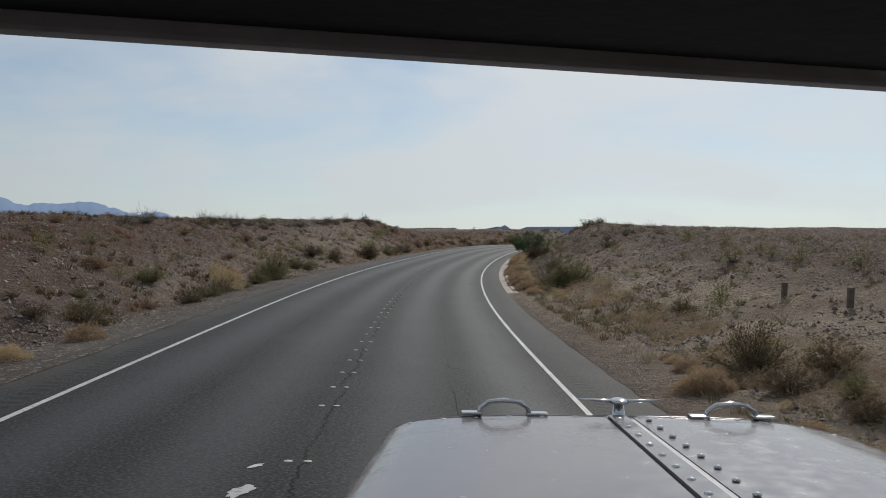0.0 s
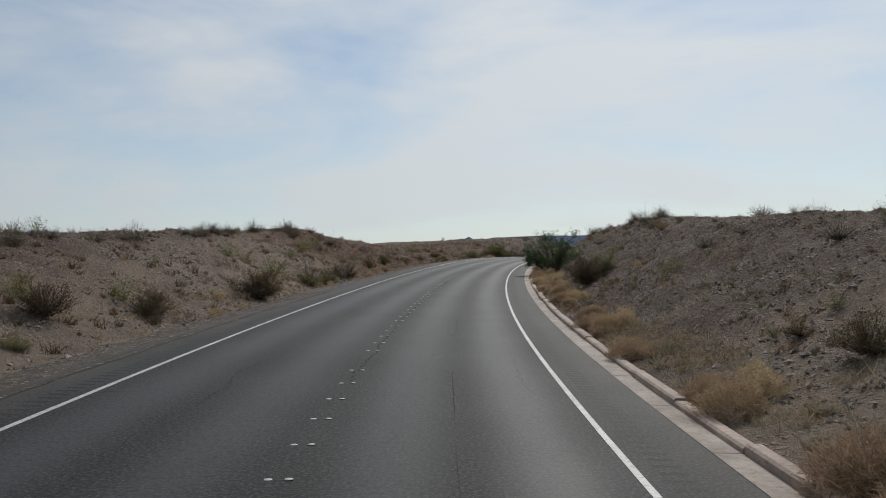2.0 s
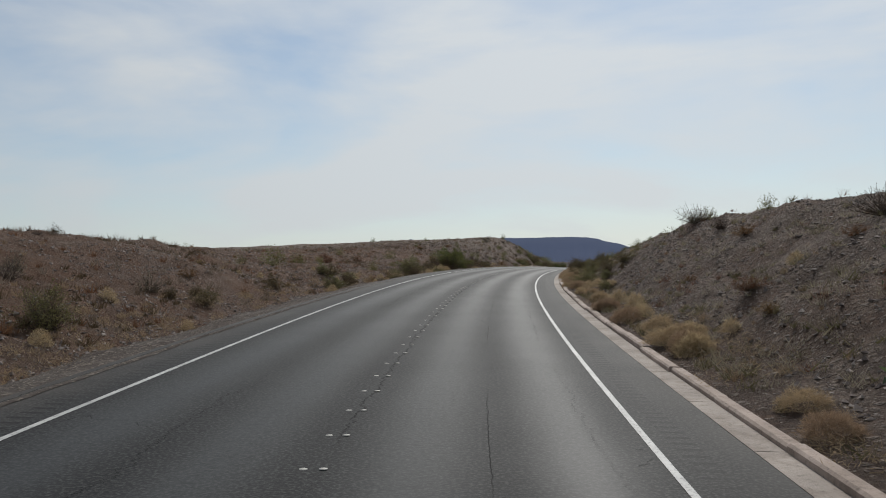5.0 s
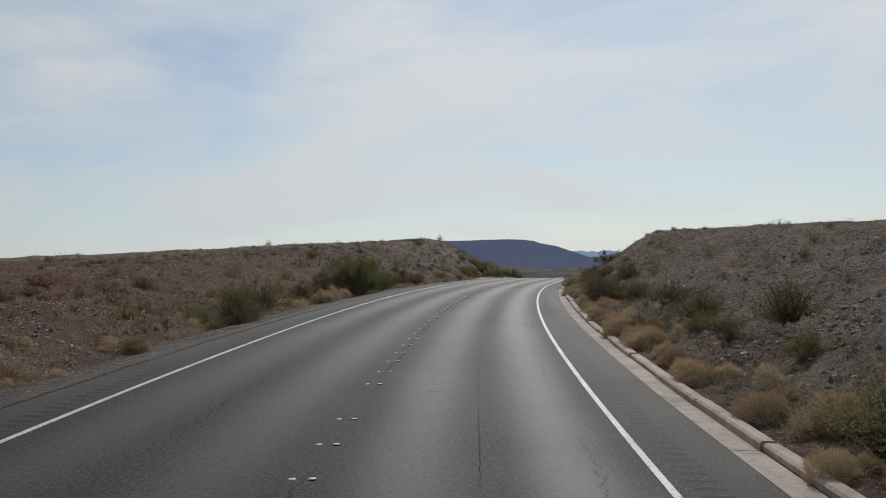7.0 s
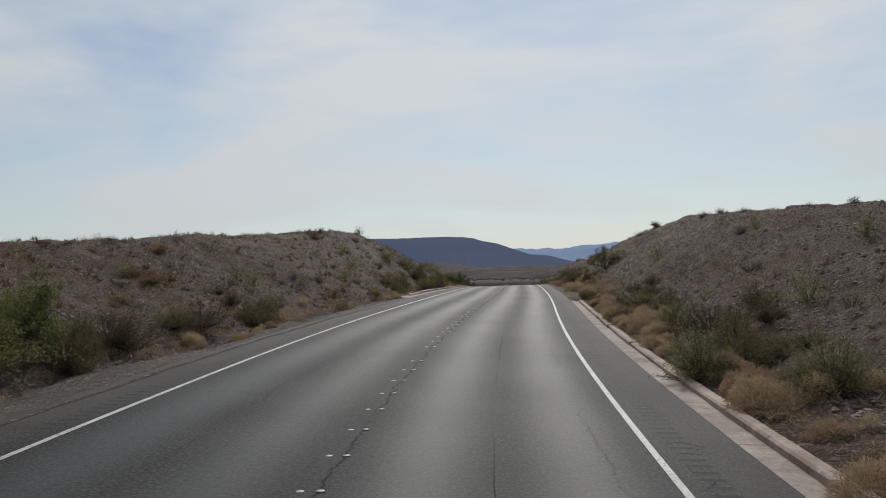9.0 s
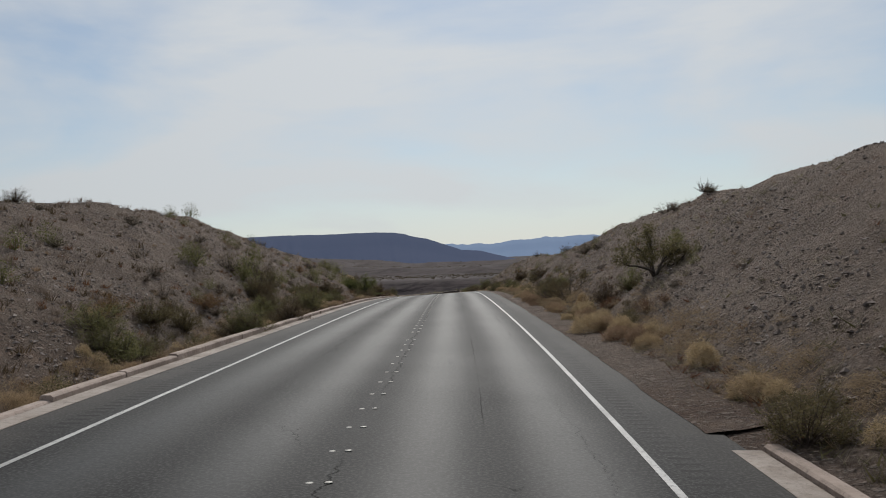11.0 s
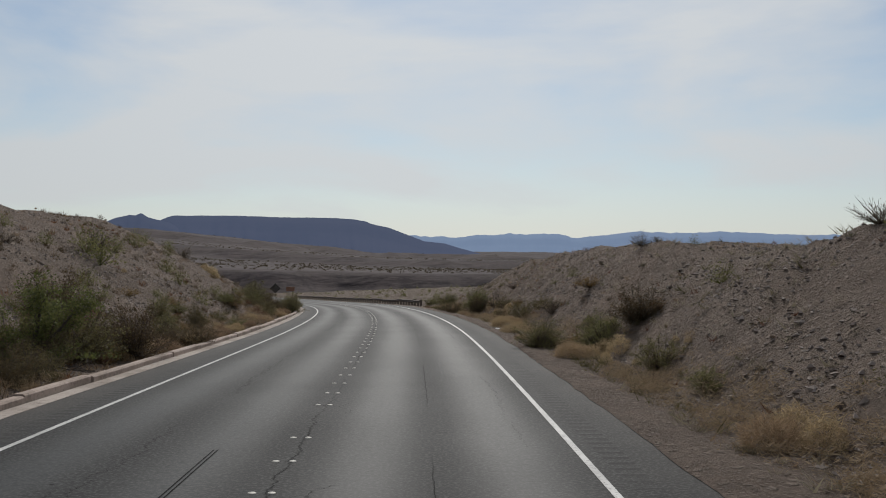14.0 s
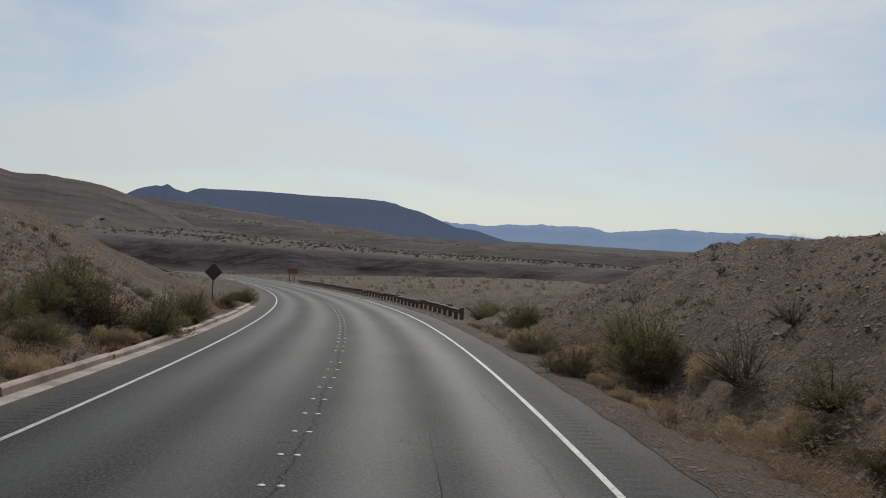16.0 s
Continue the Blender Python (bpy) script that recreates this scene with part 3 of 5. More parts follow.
ridge("hill_backdrop", -14, 7, HILL_R, HILL, HILL_DEEP, 0.04, VALLEY, "low brown desert hill across the wash", 31, HILL_FOOT, 0.0)
ridge("range_backdrop", 19, 62, 4300, ((19, 1.3), (21, 1.42), (22, 1.36), (23.4, 1.3), (25.6, 1.5), (28.3, 1.56), (30.3, 1.58), (31.6, 1.3), (33.5, 1.5), (35.5, 1.74), (38.2, 1.62), (41.3, 1.7), (45, 1.5), (62, 1.3)), 400, 0.1, HAZED_ROCK_FAR, "hazy pale blue mountain range on the horizon", 15)
ridge("west_range_backdrop", -36, -13, 4300, ((-36, 3.0), (-33, 2.9), (-29, 3.3), (-27, 2.9), (-23, 3.25), (-21, 2.65), (-20, 2.6), (-18.6, 2.75), (-17.8, 2.3), (-17.0, 1.4), (-13, 0.8)), 400, 0.2, HAZED_ROCK_FAR, "hazy blue mountain range behind the plateau", 21)


# a pale road winding up the hill
def far_road():
    def spot(az, el):
        crest = float(np.interp(az, [h[0] for h in HILL], [h[1] for h in HILL]))
        q = 0.75 ** 0.8
        f = (el - HILL_FOOT) / (crest - HILL_FOOT)
        k = f ** 1.25 if f < q else 0.75 + 0.25 * ((f - q) / (1 - q)) ** (1 / 0.6)
        rr = HILL_R - HILL_DEEP * (1 - k) - 3.0
        x, y = polar(az, rr)
        return x, y, 7.0 + rr * math.tan(radians(el)) + 0.3
    way = ((-0.35, 0.47, 0.05, 0.06), (-0.8, 0.38, 0.1, 0.1), (-1.1, 0.15, 0.42, 0.0), (-1.15, -0.1, 0.5, 0.0), (-1.1, -0.4, 0.5, 0.0), (-0.95, -0.75, 0.56, 0.0), (-0.7, -1.1, 0.6, 0.0))
    verts, faces = [], []
    for p, q in zip(way, way[1:]):
        for i in range(10):
            az, el, w, h = (a + (b - a) * i / 10 for a, b in zip(p, q))
            verts += [spot(az - w, el + h), spot(az + w, el - h)]
    for i in range(len(verts) // 2 - 1):
        faces.append((2 * i, 2 * i + 1, 2 * i + 3, 2 * i + 2))
    return tagged(mesh_object("far_road", verts, faces, GRAVEL), "pale road winding up a far desert slope", "road", kind="structure")


far_road()


# ---- building kit ----
def part(name, bm, material, parent, label="", smooth=False):
    """Links a bmesh as one mesh under a thing or a part."""
    me = bpy.data.meshes.new(name)
    if smooth:
        for f in bm.faces:
            f.smooth = True
    bm.to_mesh(me)
    bm.free()
    me.materials.append(material)
    ob = new(name, me)
    ob.parent = parent
    if label:
        ob["label"] = label
    return ob


def raw_part(name, verts, faces, material, parent, label="", smooth=False):
    ob = mesh_object(name, verts, faces, material, smooth)
    ob.parent = parent
    if label:
        ob["label"] = label
    return ob


def box(bm, x0, x1, y0, y1, z0, z1, bevel=0.0):
    r = bmesh.ops.create_cube(bm, size=1.0, matrix=Matrix.Translation(((x0 + x1) / 2, (y0 + y1) / 2, (z0 + z1) / 2)) @ Matrix.Diagonal((x1 - x0, y1 - y0, z1 - z0, 1)))
    if bevel:
        edges = list({e for v in r["verts"] for e in v.link_edges})
        bmesh.ops.bevel(bm, geom=edges, offset=bevel, segments=2, affect="EDGES", profile=0.6)


def tube(bm, pts, radii, sides=6):
    """A round bar through points, with a radius at each."""
    rings = []
    pts = [Vector(p) for p in pts]
    for i, p in enumerate(pts):
        d = (pts[min(i + 1, len(pts) - 1)] - pts[max(i - 1, 0)]).normalized()
        a = d.orthogonal().normalized()
        b = d.cross(a)
        r = radii[i] if isinstance(radii, (list, tuple)) else radii
        rings.append([bm.verts.new(p + r * (math.cos(k * math.tau / sides) * a + math.sin(k * math.tau / sides) * b)) for k in range(sides)])
    for p, q in zip(rings, rings[1:]):
        # match the ring's start so that the bar does not twist
        off = min(range(sides), key=lambda o: (q[o].co - p[0].co).length)
        for k in range(sides):
            bm.faces.new((p[k], p[(k + 1) % sides], q[(k + 1 + off) % sides], q[(k + off) % sides]))
    bm.faces.new(rings[0][::-1])
    bm.faces.new(rings[-1])


def on_road(s, u, h=0.0):
    """The pose of a thing that stands on the road or ground at (s, u), its y along the road."""
    x, y = road_xy(s, u)
    z = road_z(s, u) if abs(u) < 4.9 else ground_z(s, u)
    return pose(float(x), float(y), float(z) + h, 0, 0, math.degrees(float(np.interp(s, RS, R_TH))))


# ---- road furniture ----
MARKER = simple("marker_ceramic", (0.30, 0.285, 0.25), (0.46, 0.44, 0.40), 30, 0.6)
STEEL = simple("weathered_steel", (0.055, 0.038, 0.031), (0.10, 0.07, 0.056), 3, 0.7, 0.3, bumped=0.004)
POSTWOOD = simple("weathered_post_wood", (0.09, 0.07, 0.055), (0.16, 0.125, 0.10), 8, 0.9, bumped=0.006)
SIGN_BACK = simple("sign_back_metal", (0.055, 0.05, 0.045), (0.09, 0.08, 0.07), 5, 0.55, 0.3)
SIGN_BOARD = simple("brown_sign_board", (0.16, 0.075, 0.045), (0.22, 0.11, 0.07), 4, 0.7)


def road_marker():
    """Two round ceramic buttons side by side on the centre line."""
    e = tagged(new("road_marker"), "pair of round pale ceramic buttons on the centre line", "road marker", "road markers along the centre line")
    me = None
    for u in (-0.1, 0.1):
        bm = bmesh.new()
        bmesh.ops.create_uvsphere(bm, u_segments=10, v_segments=6, radius=0.047)
        for v in list(bm.verts):
            v.co.z *= 0.2
        bmesh.ops.delete(bm, geom=[v for v in bm.verts if v.co.z < -0.006], context="VERTS")
        o = part("button", bm, MARKER, e, smooth=True)
        if me is not None:
            o.data = me
        me = o.data
        o.location = (u, 0, 0.002)
    return e


first = road_marker()
# laid by hand every 1.5 m, with a slow drift along the road
DRIFT_S, DRIFT = (10, 49, 88, 138, 166, 187, 248, 306, 380), (0.17, -0.09, -0.24, -0.14, 0.3, 0.05, 0.12, -0.15, -0.15)
first.matrix_basis = on_road(-0.24 + 1.496 + 0.17, 0)
for i in range(2, 252):
    sm = -0.24 + 1.496 * i
    if i % 31 != 7:
        copy_thing(first, on_road(sm + float(np.interp(sm, DRIFT_S, DRIFT)), 0))


def kerb(name, s0, s1, side, gutter, face, gaps, label):
    """Concrete kerb in cast sections with a flat gutter strip."""
    root = tagged(new(name), label, "kerb", kind="structure")
    s = s0
    rng = random.Random(int(s0))
    while s < s1:
        e = min(s + 3.05, s1)
        if not any(a < (s + e) / 2 < b for a, b in gaps):
            h = ((0.11 if side > 0 else 0.15) + rng.uniform(-0.025, 0.02)) * min(1.0, 0.25 + (s - s0) / 6.0)
            sag = rng.uniform(-0.03, 0.03)
            f, g, bk = side * (face + sag), side * gutter, side * (face + 0.22 + sag)
            a, b = s + 0.012, e - 0.012
            ss = (a, (a + b) / 2, b)
            prof = [(f, -0.15), (f, h - 0.03), (f + side * 0.035, h), (bk - side * 0.03, h), (bk, h - 0.03), (bk, -0.25)]
            if side < 0:
                prof = prof[::-1]
            o = sweep("kerb_section", ss, prof, CONCRETE, closed=True, smooth=False, caps=True)
            o.parent = root
            prof = [(g, -0.02), (g, 0.008), (side * face, 0.010), (side * face, -0.02)]
            o = sweep("gutter_section", ss, prof if side > 0 else prof[::-1], GUTTER, closed=True, smooth=False, caps=True)
            o.parent = root
        s = e
    return root


GUTTER = old_concrete("gutter_concrete", (0.26, 0.22, 0.19), (0.40, 0.345, 0.30), (0.19, 0.15, 0.12))
kerb("kerb_east", 40, 226, 1, 4.7, 5.06, (), "pinkish cast concrete kerb with a pale gutter strip")
kerb("kerb_west", 226, 366, -1, 4.68, 5.04, (), "pinkish cast concrete kerb with a pale gutter strip")


def gravel_verge(name, s0, s1, u0, u1, material):
    lo, hi = min(u0, u1), max(u0, u1)
    ss = np.arange(s0, s1, 0.5)
    verts, faces = [], []
    n = 5
    for s in ss:
        for k in range(n):
            w = noise.noise(Vector((s * 0.35, lo, 0))) * 0.05 + noise.noise(Vector((s * 1.9, lo, 4))) * 0.06
            u = lo + (hi - lo) * k / (n - 1) + (w if k in (0, n - 1) else 0.0)
            x, y = road_xy(s, u)
            z = float(road_z(s, u)) if abs(u) <= 4.92 else ground_z(float(s), float(u)) + 0.0
            verts.append((float(x), float(y), z + 0.012 + (0.03 if 0 < k < n - 1 else -0.004)))
    for i in range(len(ss) - 1):
        for k in range(n - 1):
            a = i * n + k
            faces.append((a, a + 1, a + n + 1, a + n))
    return tagged(mesh_object(name, verts, faces, material), "strip of dusty pale gravel beside the asphalt", "verge", kind="structure")


gravel_verge("gravel_verge_west", -60, 226, -6.6, -4.58, GRAVEL)
gravel_verge("gravel_verge_east", -60, 41, 4.75, 6.4, SOIL)
gravel_verge("gravel_verge_south", 227, 430, 4.66, 5.7, SOIL)


def guardrail(s0, s1, u):
    """W-shaped steel beam on wooden posts with blocks."""
    root = tagged(new("guardrail"), "rusty brown steel guardrail on short wooden posts", "guardrail")
    # beam in lengths of 3.8 m
    s = s0
    prof = ((0.0, 0.42), (-0.08, 0.46), (-0.08, 0.51), (0.0, 0.55), (0.0, 0.59), (-0.08, 0.63), (-0.08, 0.68), (0.0, 0.73), (0.01, 0.73), (-0.06, 0.675), (-0.06, 0.635), (0.02, 0.59), (0.02, 0.55), (-0.06, 0.505), (-0.06, 0.465), (0.01, 0.42))
    zoff = lambda s: ground_z(s, u) - float(road_z(s, u))
    while s < s1:
        ss = np.linspace(s, s + 3.82, 4)
        z = zoff(s + 1.9)
        o = sweep("rail_beam", ss, [(u + a, b * 0.8 + 0.03 + z) for a, b in prof], STEEL, closed=True, smooth=False, caps=True)
        o.parent = root
        s += 3.8
    mesh = {}
    s = s0 + 0.4
    while s < s1:
        m = on_road(s, u + 0.16)
        for nm, dims in (("post", (-0.08, 0.10, -0.10, 0.10, -0.3, 0.62)), ("block", (-0.17, -0.085, -0.09, 0.09, 0.34, 0.62))):
            if nm not in mesh:
                bm = bmesh.new()
                box(bm, *dims, bevel=0.008)
                o = part(nm, bm, POSTWOOD, root)
                mesh[nm] = o.data
            else:
                o = new(nm, mesh[nm])
                o.parent = root
            o.matrix_basis = m
        s += 1.9
    return root


guardrail(355.5, 457, 6.0)


def diamond_sign():
    """Warning sign seen from its bare back, on a steel post."""
    e = tagged(new("road_sign"), "diamond warning sign seen from its dark metal back", "road sign")
    e.matrix_basis = on_road(366, -7.3)
    bm = bmesh.new()
    box(bm, -0.03, 0.03, -0.03, 0.03, -0.3, 1.98, 0.005)
    part("post", bm, SIGN_BACK, e)
    bm = bmesh.new()
    box(bm, -0.38, 0.38, 0.032, 0.04, -0.38, 0.38, 0.003)
    bmesh.ops.transform(bm, matrix=pose(0, 0, 1.56, 0, 45, 0), verts=bm.verts)
    part("panel", bm, SIGN_BACK, e)
    for z in (1.34, 1.78):
        bm = bmesh.new()
        box(bm, -0.2, 0.2, -0.034, 0.031, z - 0.03, z + 0.03, 0.004)
        part("bracket", bm, SIGN_BACK, e)
    return e


diamond_sign()


def board_sign():
    e = tagged(new("board_sign"), "low brown rectangular board on two wooden posts", "road sign")
    e.matrix_basis = on_road(470, 7.2) @ pose(0, 0, 0, 0, 0, 8)
    bm = bmesh.new()
    box(bm, -0.95, 0.95, -0.03, 0.03, 1.45, 2.4, 0.01)
    part("board", bm, SIGN_BOARD, e)
    for x in (-0.5, 0.5):
        bm = bmesh.new()
        box(bm, x - 0.05, x + 0.05, 0.031, 0.12, -0.3, 2.3, 0.008)
        part("post", bm, POSTWOOD, e)
    return e


board_sign()


def stub_post():
    e = tagged(new("marker_post"), "short dark weathered wooden post in the desert ground", "post", "posts in the desert")
    bm = bmesh.new()
    box(bm, -0.06, 0.06, -0.06, 0.06, -0.3, 0.42, 0.012)
    for v in bm.verts:
        v.co.x += 0.04 * v.co.z
    part("post", bm, POSTWOOD, e)
    bm = bmesh.new()
    box(bm, -0.05, 0.085, -0.068, 0.068, 0.42, 0.45, 0.01)
    part("cap", bm, POSTWOOD, e)
    return e


sp = stub_post()
sp.matrix_basis = on_road(22.0, 10.4)
copy_thing(sp, on_road(19.1, 10.7))

# worn paint remnants and sealed tar lines on the asphalt
def patch(name, s0, u0, long, wide, lean, material, label, seed):
    rng = random.Random(seed)
    verts = []
    for i in range(22):
        a = i * math.tau / 22
        r = rng.uniform(0.72, 1.1)
        ds, du = long * r * math.sin(a), wide * r * math.cos(a)
        x, y = road_xy(s0 + ds, u0 + du + lean * ds)
        verts.append((float(x), float(y), float(road_z(s0 + ds, u0 + du + lean * ds)) + 0.006))
    return tagged(mesh_object(name, verts, [tuple(range(22))], material, smooth=False), label, "road marking", kind="structure")


patch("paint_mark", 7.8, -0.35, 0.22, 0.10, 0.25, PAINT, "small worn patch of white paint on the asphalt", 1)
patch("paint_mark", 8.66, -0.38, 0.10, 0.05, 0.5, PAINT, "small worn patch of white paint on the asphalt", 2)
TAR = simple("road_tar", (0.008, 0.008, 0.009), (0.02, 0.02, 0.021), 3, 0.9)
TAR.node_tree.nodes["Principled BSDF"].inputs["Specular IOR Level"].default_value = 0.04
for u in (-0.975, -0.925):
    tagged(sweep("tar_line", np.arange(276.6, 286.3, 0.5), ((u - 0.009, 0.004), (u + 0.009, 0.004)), TAR), "narrow black tar line sealed into the asphalt", "road marking", kind="structure")


# ---- desert plants ----
def leaf_mat(name, c1, c2, rnd=0.25, trans=0.25, hue=0.03):
    m, nt, b = mat(name, 0.75)
    geo = nt.nodes.new("ShaderNodeNewGeometry")
    oi = nt.nodes.new("ShaderNodeObjectInfo")
    col = blend(nt, geo.outputs["Random Per Island"], c1, c2)
    hs = nt.nodes.new("ShaderNodeHueSaturation")
    nt.links.new(span(nt, oi.outputs["Random"], 0, 1, 1 - rnd, 1 + rnd), hs.inputs["Value"])
    nt.links.new(span(nt, oi.outputs["Random"], 0, 1, 0.5 - hue, 0.5 + hue), hs.inputs["Hue"])
    nt.links.new(col, hs.inputs["Color"])
    nt.links.new(hs.outputs["Color"], b.inputs["Base Color"])
    b.inputs["Specular IOR Level"].default_value = 0.2
    tr = nt.nodes.new("ShaderNodeBsdfTranslucent")
    nt.links.new(hs.outputs["Color"], tr.inputs["Color"])
    mx = nt.nodes.new("ShaderNodeMixShader")
    mx.inputs[0].default_value = trans
    nt.links.new(b.outputs[0], mx.inputs[1])
    nt.links.new(tr.outputs[0], mx.inputs[2])
    nt.links.new(mx.outputs[0], nt.nodes["Material Output"].inputs["Surface"])
    return m


LEAF_OLIVE = leaf_mat("creosote_leaf", (0.088, 0.078, 0.037), (0.205, 0.17, 0.084), 0.3, 0.4, 0.042)
LEAF_GREEN = leaf_mat("green_leaf", (0.045, 0.068, 0.034), (0.115, 0.145, 0.064), 0.15, 0.35)
LEAF_PALO = leaf_mat("palo_verde_leaf", (0.075, 0.098, 0.034), (0.18, 0.20, 0.07), 0.15, 0.4)
LEAF_RUST = leaf_mat("rust_brush_leaf", (0.13, 0.075, 0.036), (0.30, 0.175, 0.08), 0.25, 0.3)
LEAF_GREY = leaf_mat("dry_leaf", (0.20, 0.16, 0.12), (0.34, 0.28, 0.21), 0.25, 0.45)
STRAW = leaf_mat("dry_straw", (0.24, 0.172, 0.106), (0.45, 0.332, 0.212), 0.24, 0.42, 0.014)
TWIG = leaf_mat("dry_twig", (0.075, 0.058, 0.044), (0.15, 0.12, 0.09), 0.25, 0.0)
BARK = simple("dark_bark", (0.05, 0.04, 0.032), (0.10, 0.08, 0.065), 12, 0.95, bumped=0.006)


def twig(verts, faces, pts, r0, r1):
    """A three-sided tapering stem through points."""
    n0 = len(verts)
    for i, p in enumerate(pts):
        r = r0 + (r1 - r0) * i / (len(pts) - 1)
        d = (pts[min(i + 1, len(pts) - 1)] - pts[max(i - 1, 0)]).normalized()
        a = d.orthogonal().normalized()
        b = d.cross(a)
        for k in range(3):
            verts.append(tuple(p + r * (math.cos(k * 2.094) * a + math.sin(k * 2.094) * b)))
    for i in range(len(pts) - 1):
        for k in range(3):
            a, b = n0 + 3 * i + k, n0 + 3 * i + (k + 1) % 3
            faces.append((a, b, b + 3, a + 3))


def leaf(verts, faces, p, size, rng, up=0.3, wide=1.0):
    d = Vector((rng.gauss(0, 1), rng.gauss(0, 1), rng.gauss(up, 0.8))).normalized()
    a = d.orthogonal().normalized()
    a.rotate(Matrix.Rotation(rng.uniform(0, 6.28), 3, d))
    n = len(verts)
    w = size * wide * rng.uniform(0.28, 0.45)
    tip = p + d * size
    verts.extend((tuple(p - a * w), tuple(p + a * w), tuple(tip)))
    faces.append((n, n + 1, n + 2))


def branch(rng, start, d, length, steps, bend, lift=0.0):
    pts = [start]
    d = d.normalized()
    for _ in range(steps):
        d = (d + Vector((rng.gauss(0, bend), rng.gauss(0, bend), rng.gauss(lift, bend)))).normalized()
        pts.append(pts[-1] + d * length / steps)
    return pts


def bow(rng, base, tip, sag, steps, wob):
    """A stem that leaves the base outwards and bends up to its tip."""
    mid = Vector((base.x + (tip.x - base.x) * sag, base.y + (tip.y - base.y) * sag, base.z + (tip.z - base.z) * (1 - sag) * 0.75))
    pts = []
    for i in range(steps + 1):
        k = i / steps
        p = base * (1 - k) ** 2 + mid * 2 * k * (1 - k) + tip * k * k
        w = wob * k * (1 if i < steps else 0.3)
        pts.append(p + Vector((rng.gauss(0, w), rng.gauss(0, w), rng.gauss(0, w * 0.7))))
    return pts


SHRUBS = {
    # stems, leaves a stem, leaf size, width, bareness of the inside, twiglets, stem, leaf, name, label
    "tall": (84, 74, 0.023, 0.62, 0.45, 3, 0.008, LEAF_OLIVE, "creosote_bush", "tall rounded olive creosote bush with many thin stems"),
    "creosote": (66, 92, 0.027, 0.72, 0.4, 2, 0.010, LEAF_OLIVE, "creosote_bush", "olive green creosote bush with thin fanned stems"),
    "bare": (60, 10, 0.026, 0.75, 0.4, 4, 0.010, LEAF_GREY, "dry_shrub", "nearly bare grey-brown desert shrub"),
    "rust": (60, 60, 0.030, 0.85, 0.3, 2, 0.009, LEAF_RUST, "rust_brush", "low rust-brown dried desert brush")}


def shrub(kind, seed):
    """Shrubs of 1 m height: stems spread from one crown to an uneven dome and carry their leaves at the outer ends."""
    rng = random.Random(seed)
    sv, sf, lv, lf = [], [], [], []
    stems, leaves, size, width, inner, side, thick, lmat, name, label = SHRUBS[kind]
    for i in range(stems):
        az, cz = rng.uniform(0, 6.28), rng.uniform(0.06, 1.0)
        sz = math.sqrt(1 - cz * cz)
        d = Vector((math.cos(az) * sz * width, math.sin(az) * sz * width, 0.12 + 0.86 * cz))
        d *= (0.82 + 0.42 * noise.noise(Vector((d.x * 2.6 + seed, d.y * 2.6, d.z * 2.6)))) * rng.uniform(0.78, 1.08)
        pts = bow(rng, Vector((rng.gauss(0, 0.05), rng.gauss(0, 0.05), -0.03)), d, 0.5, 4, 0.022)
        twig(sv, sf, pts, thick, 0.0022)
        ends = [pts[2:]]
        for _ in range(side):
            k = rng.randint(1, 3)
            dd = (pts[k + 1] - pts[k]).normalized() * 0.7 + Vector((rng.gauss(0, 0.5), rng.gauss(0, 0.5), rng.gauss(0.15, 0.4)))
            tw = branch(rng, pts[k], dd, rng.uniform(0.12, 0.3), 1, 0.2)
            twig(sv, sf, tw, 0.004, 0.0014)
            ends.append(tw)
        for q in range(leaves):
            e = ends[rng.randrange(len(ends))]
            k = inner + (1 - inner) * rng.random() ** 0.7
            j = min(int(k * (len(e) - 1)), len(e) - 2)
            c = e[j].lerp(e[j + 1], k * (len(e) - 1) - j) + Vector((rng.gauss(0, 0.034), rng.gauss(0, 0.034), rng.gauss(0, 0.028)))
            leaf(lv, lf, c, size * rng.uniform(0.6, 1.3), rng)
    e = tagged(new(name), label, "shrub", name.replace("_", " ") + " plants along the road")
    raw_part("branchwork", sv, sf, TWIG, e)
    raw_part("foliage", lv, lf, lmat, e)
    return e


def dry_clump(seed):
    """A rounded tuft of dry straw, 1 m high before scaling."""
    rng = random.Random(seed)
    verts, faces = [], []
    for i in range(3600):
        az, cz = rng.uniform(0, 6.28), rng.uniform(-0.02, 1.0)
        sz = math.sqrt(max(0.0, 1 - cz * cz))
        d = Vector((math.cos(az) * sz * 1.15, math.sin(az) * sz * 1.15, cz))
        lump = 0.78 + 0.3 * noise.noise(Vector((d.x * 1.9 + seed, d.y * 1.9, d.z * 1.9)))
        p0 = d * lump * (0.4 + 0.5 * rng.random() ** 0.45)
        t = (d * 0.55 + Vector((rng.gauss(0, 0.6), rng.gauss(0, 0.6), rng.gauss(0.15, 0.5)))).normalized() * rng.uniform(0.1, 0.24)
        p1 = p0 + t
        p1.z = max(p1.z, 0.0)
        a = t.cross(Vector((rng.gauss(0, 1), rng.gauss(0, 1), rng.gauss(0, 1)))).normalized() * rng.uniform(0.005, 0.010)
        n = len(verts)
        verts.extend((tuple(p0 - a), tuple(p0 + a), tuple(p1)))
        faces.append((n, n + 1, n + 2))
    e = tagged(new("dry_clump"), "rounded clump of dry tan desert grass", "grass clump", "dry clumps along the road")
    raw_part("tuft", verts, faces, STRAW, e)
    return e


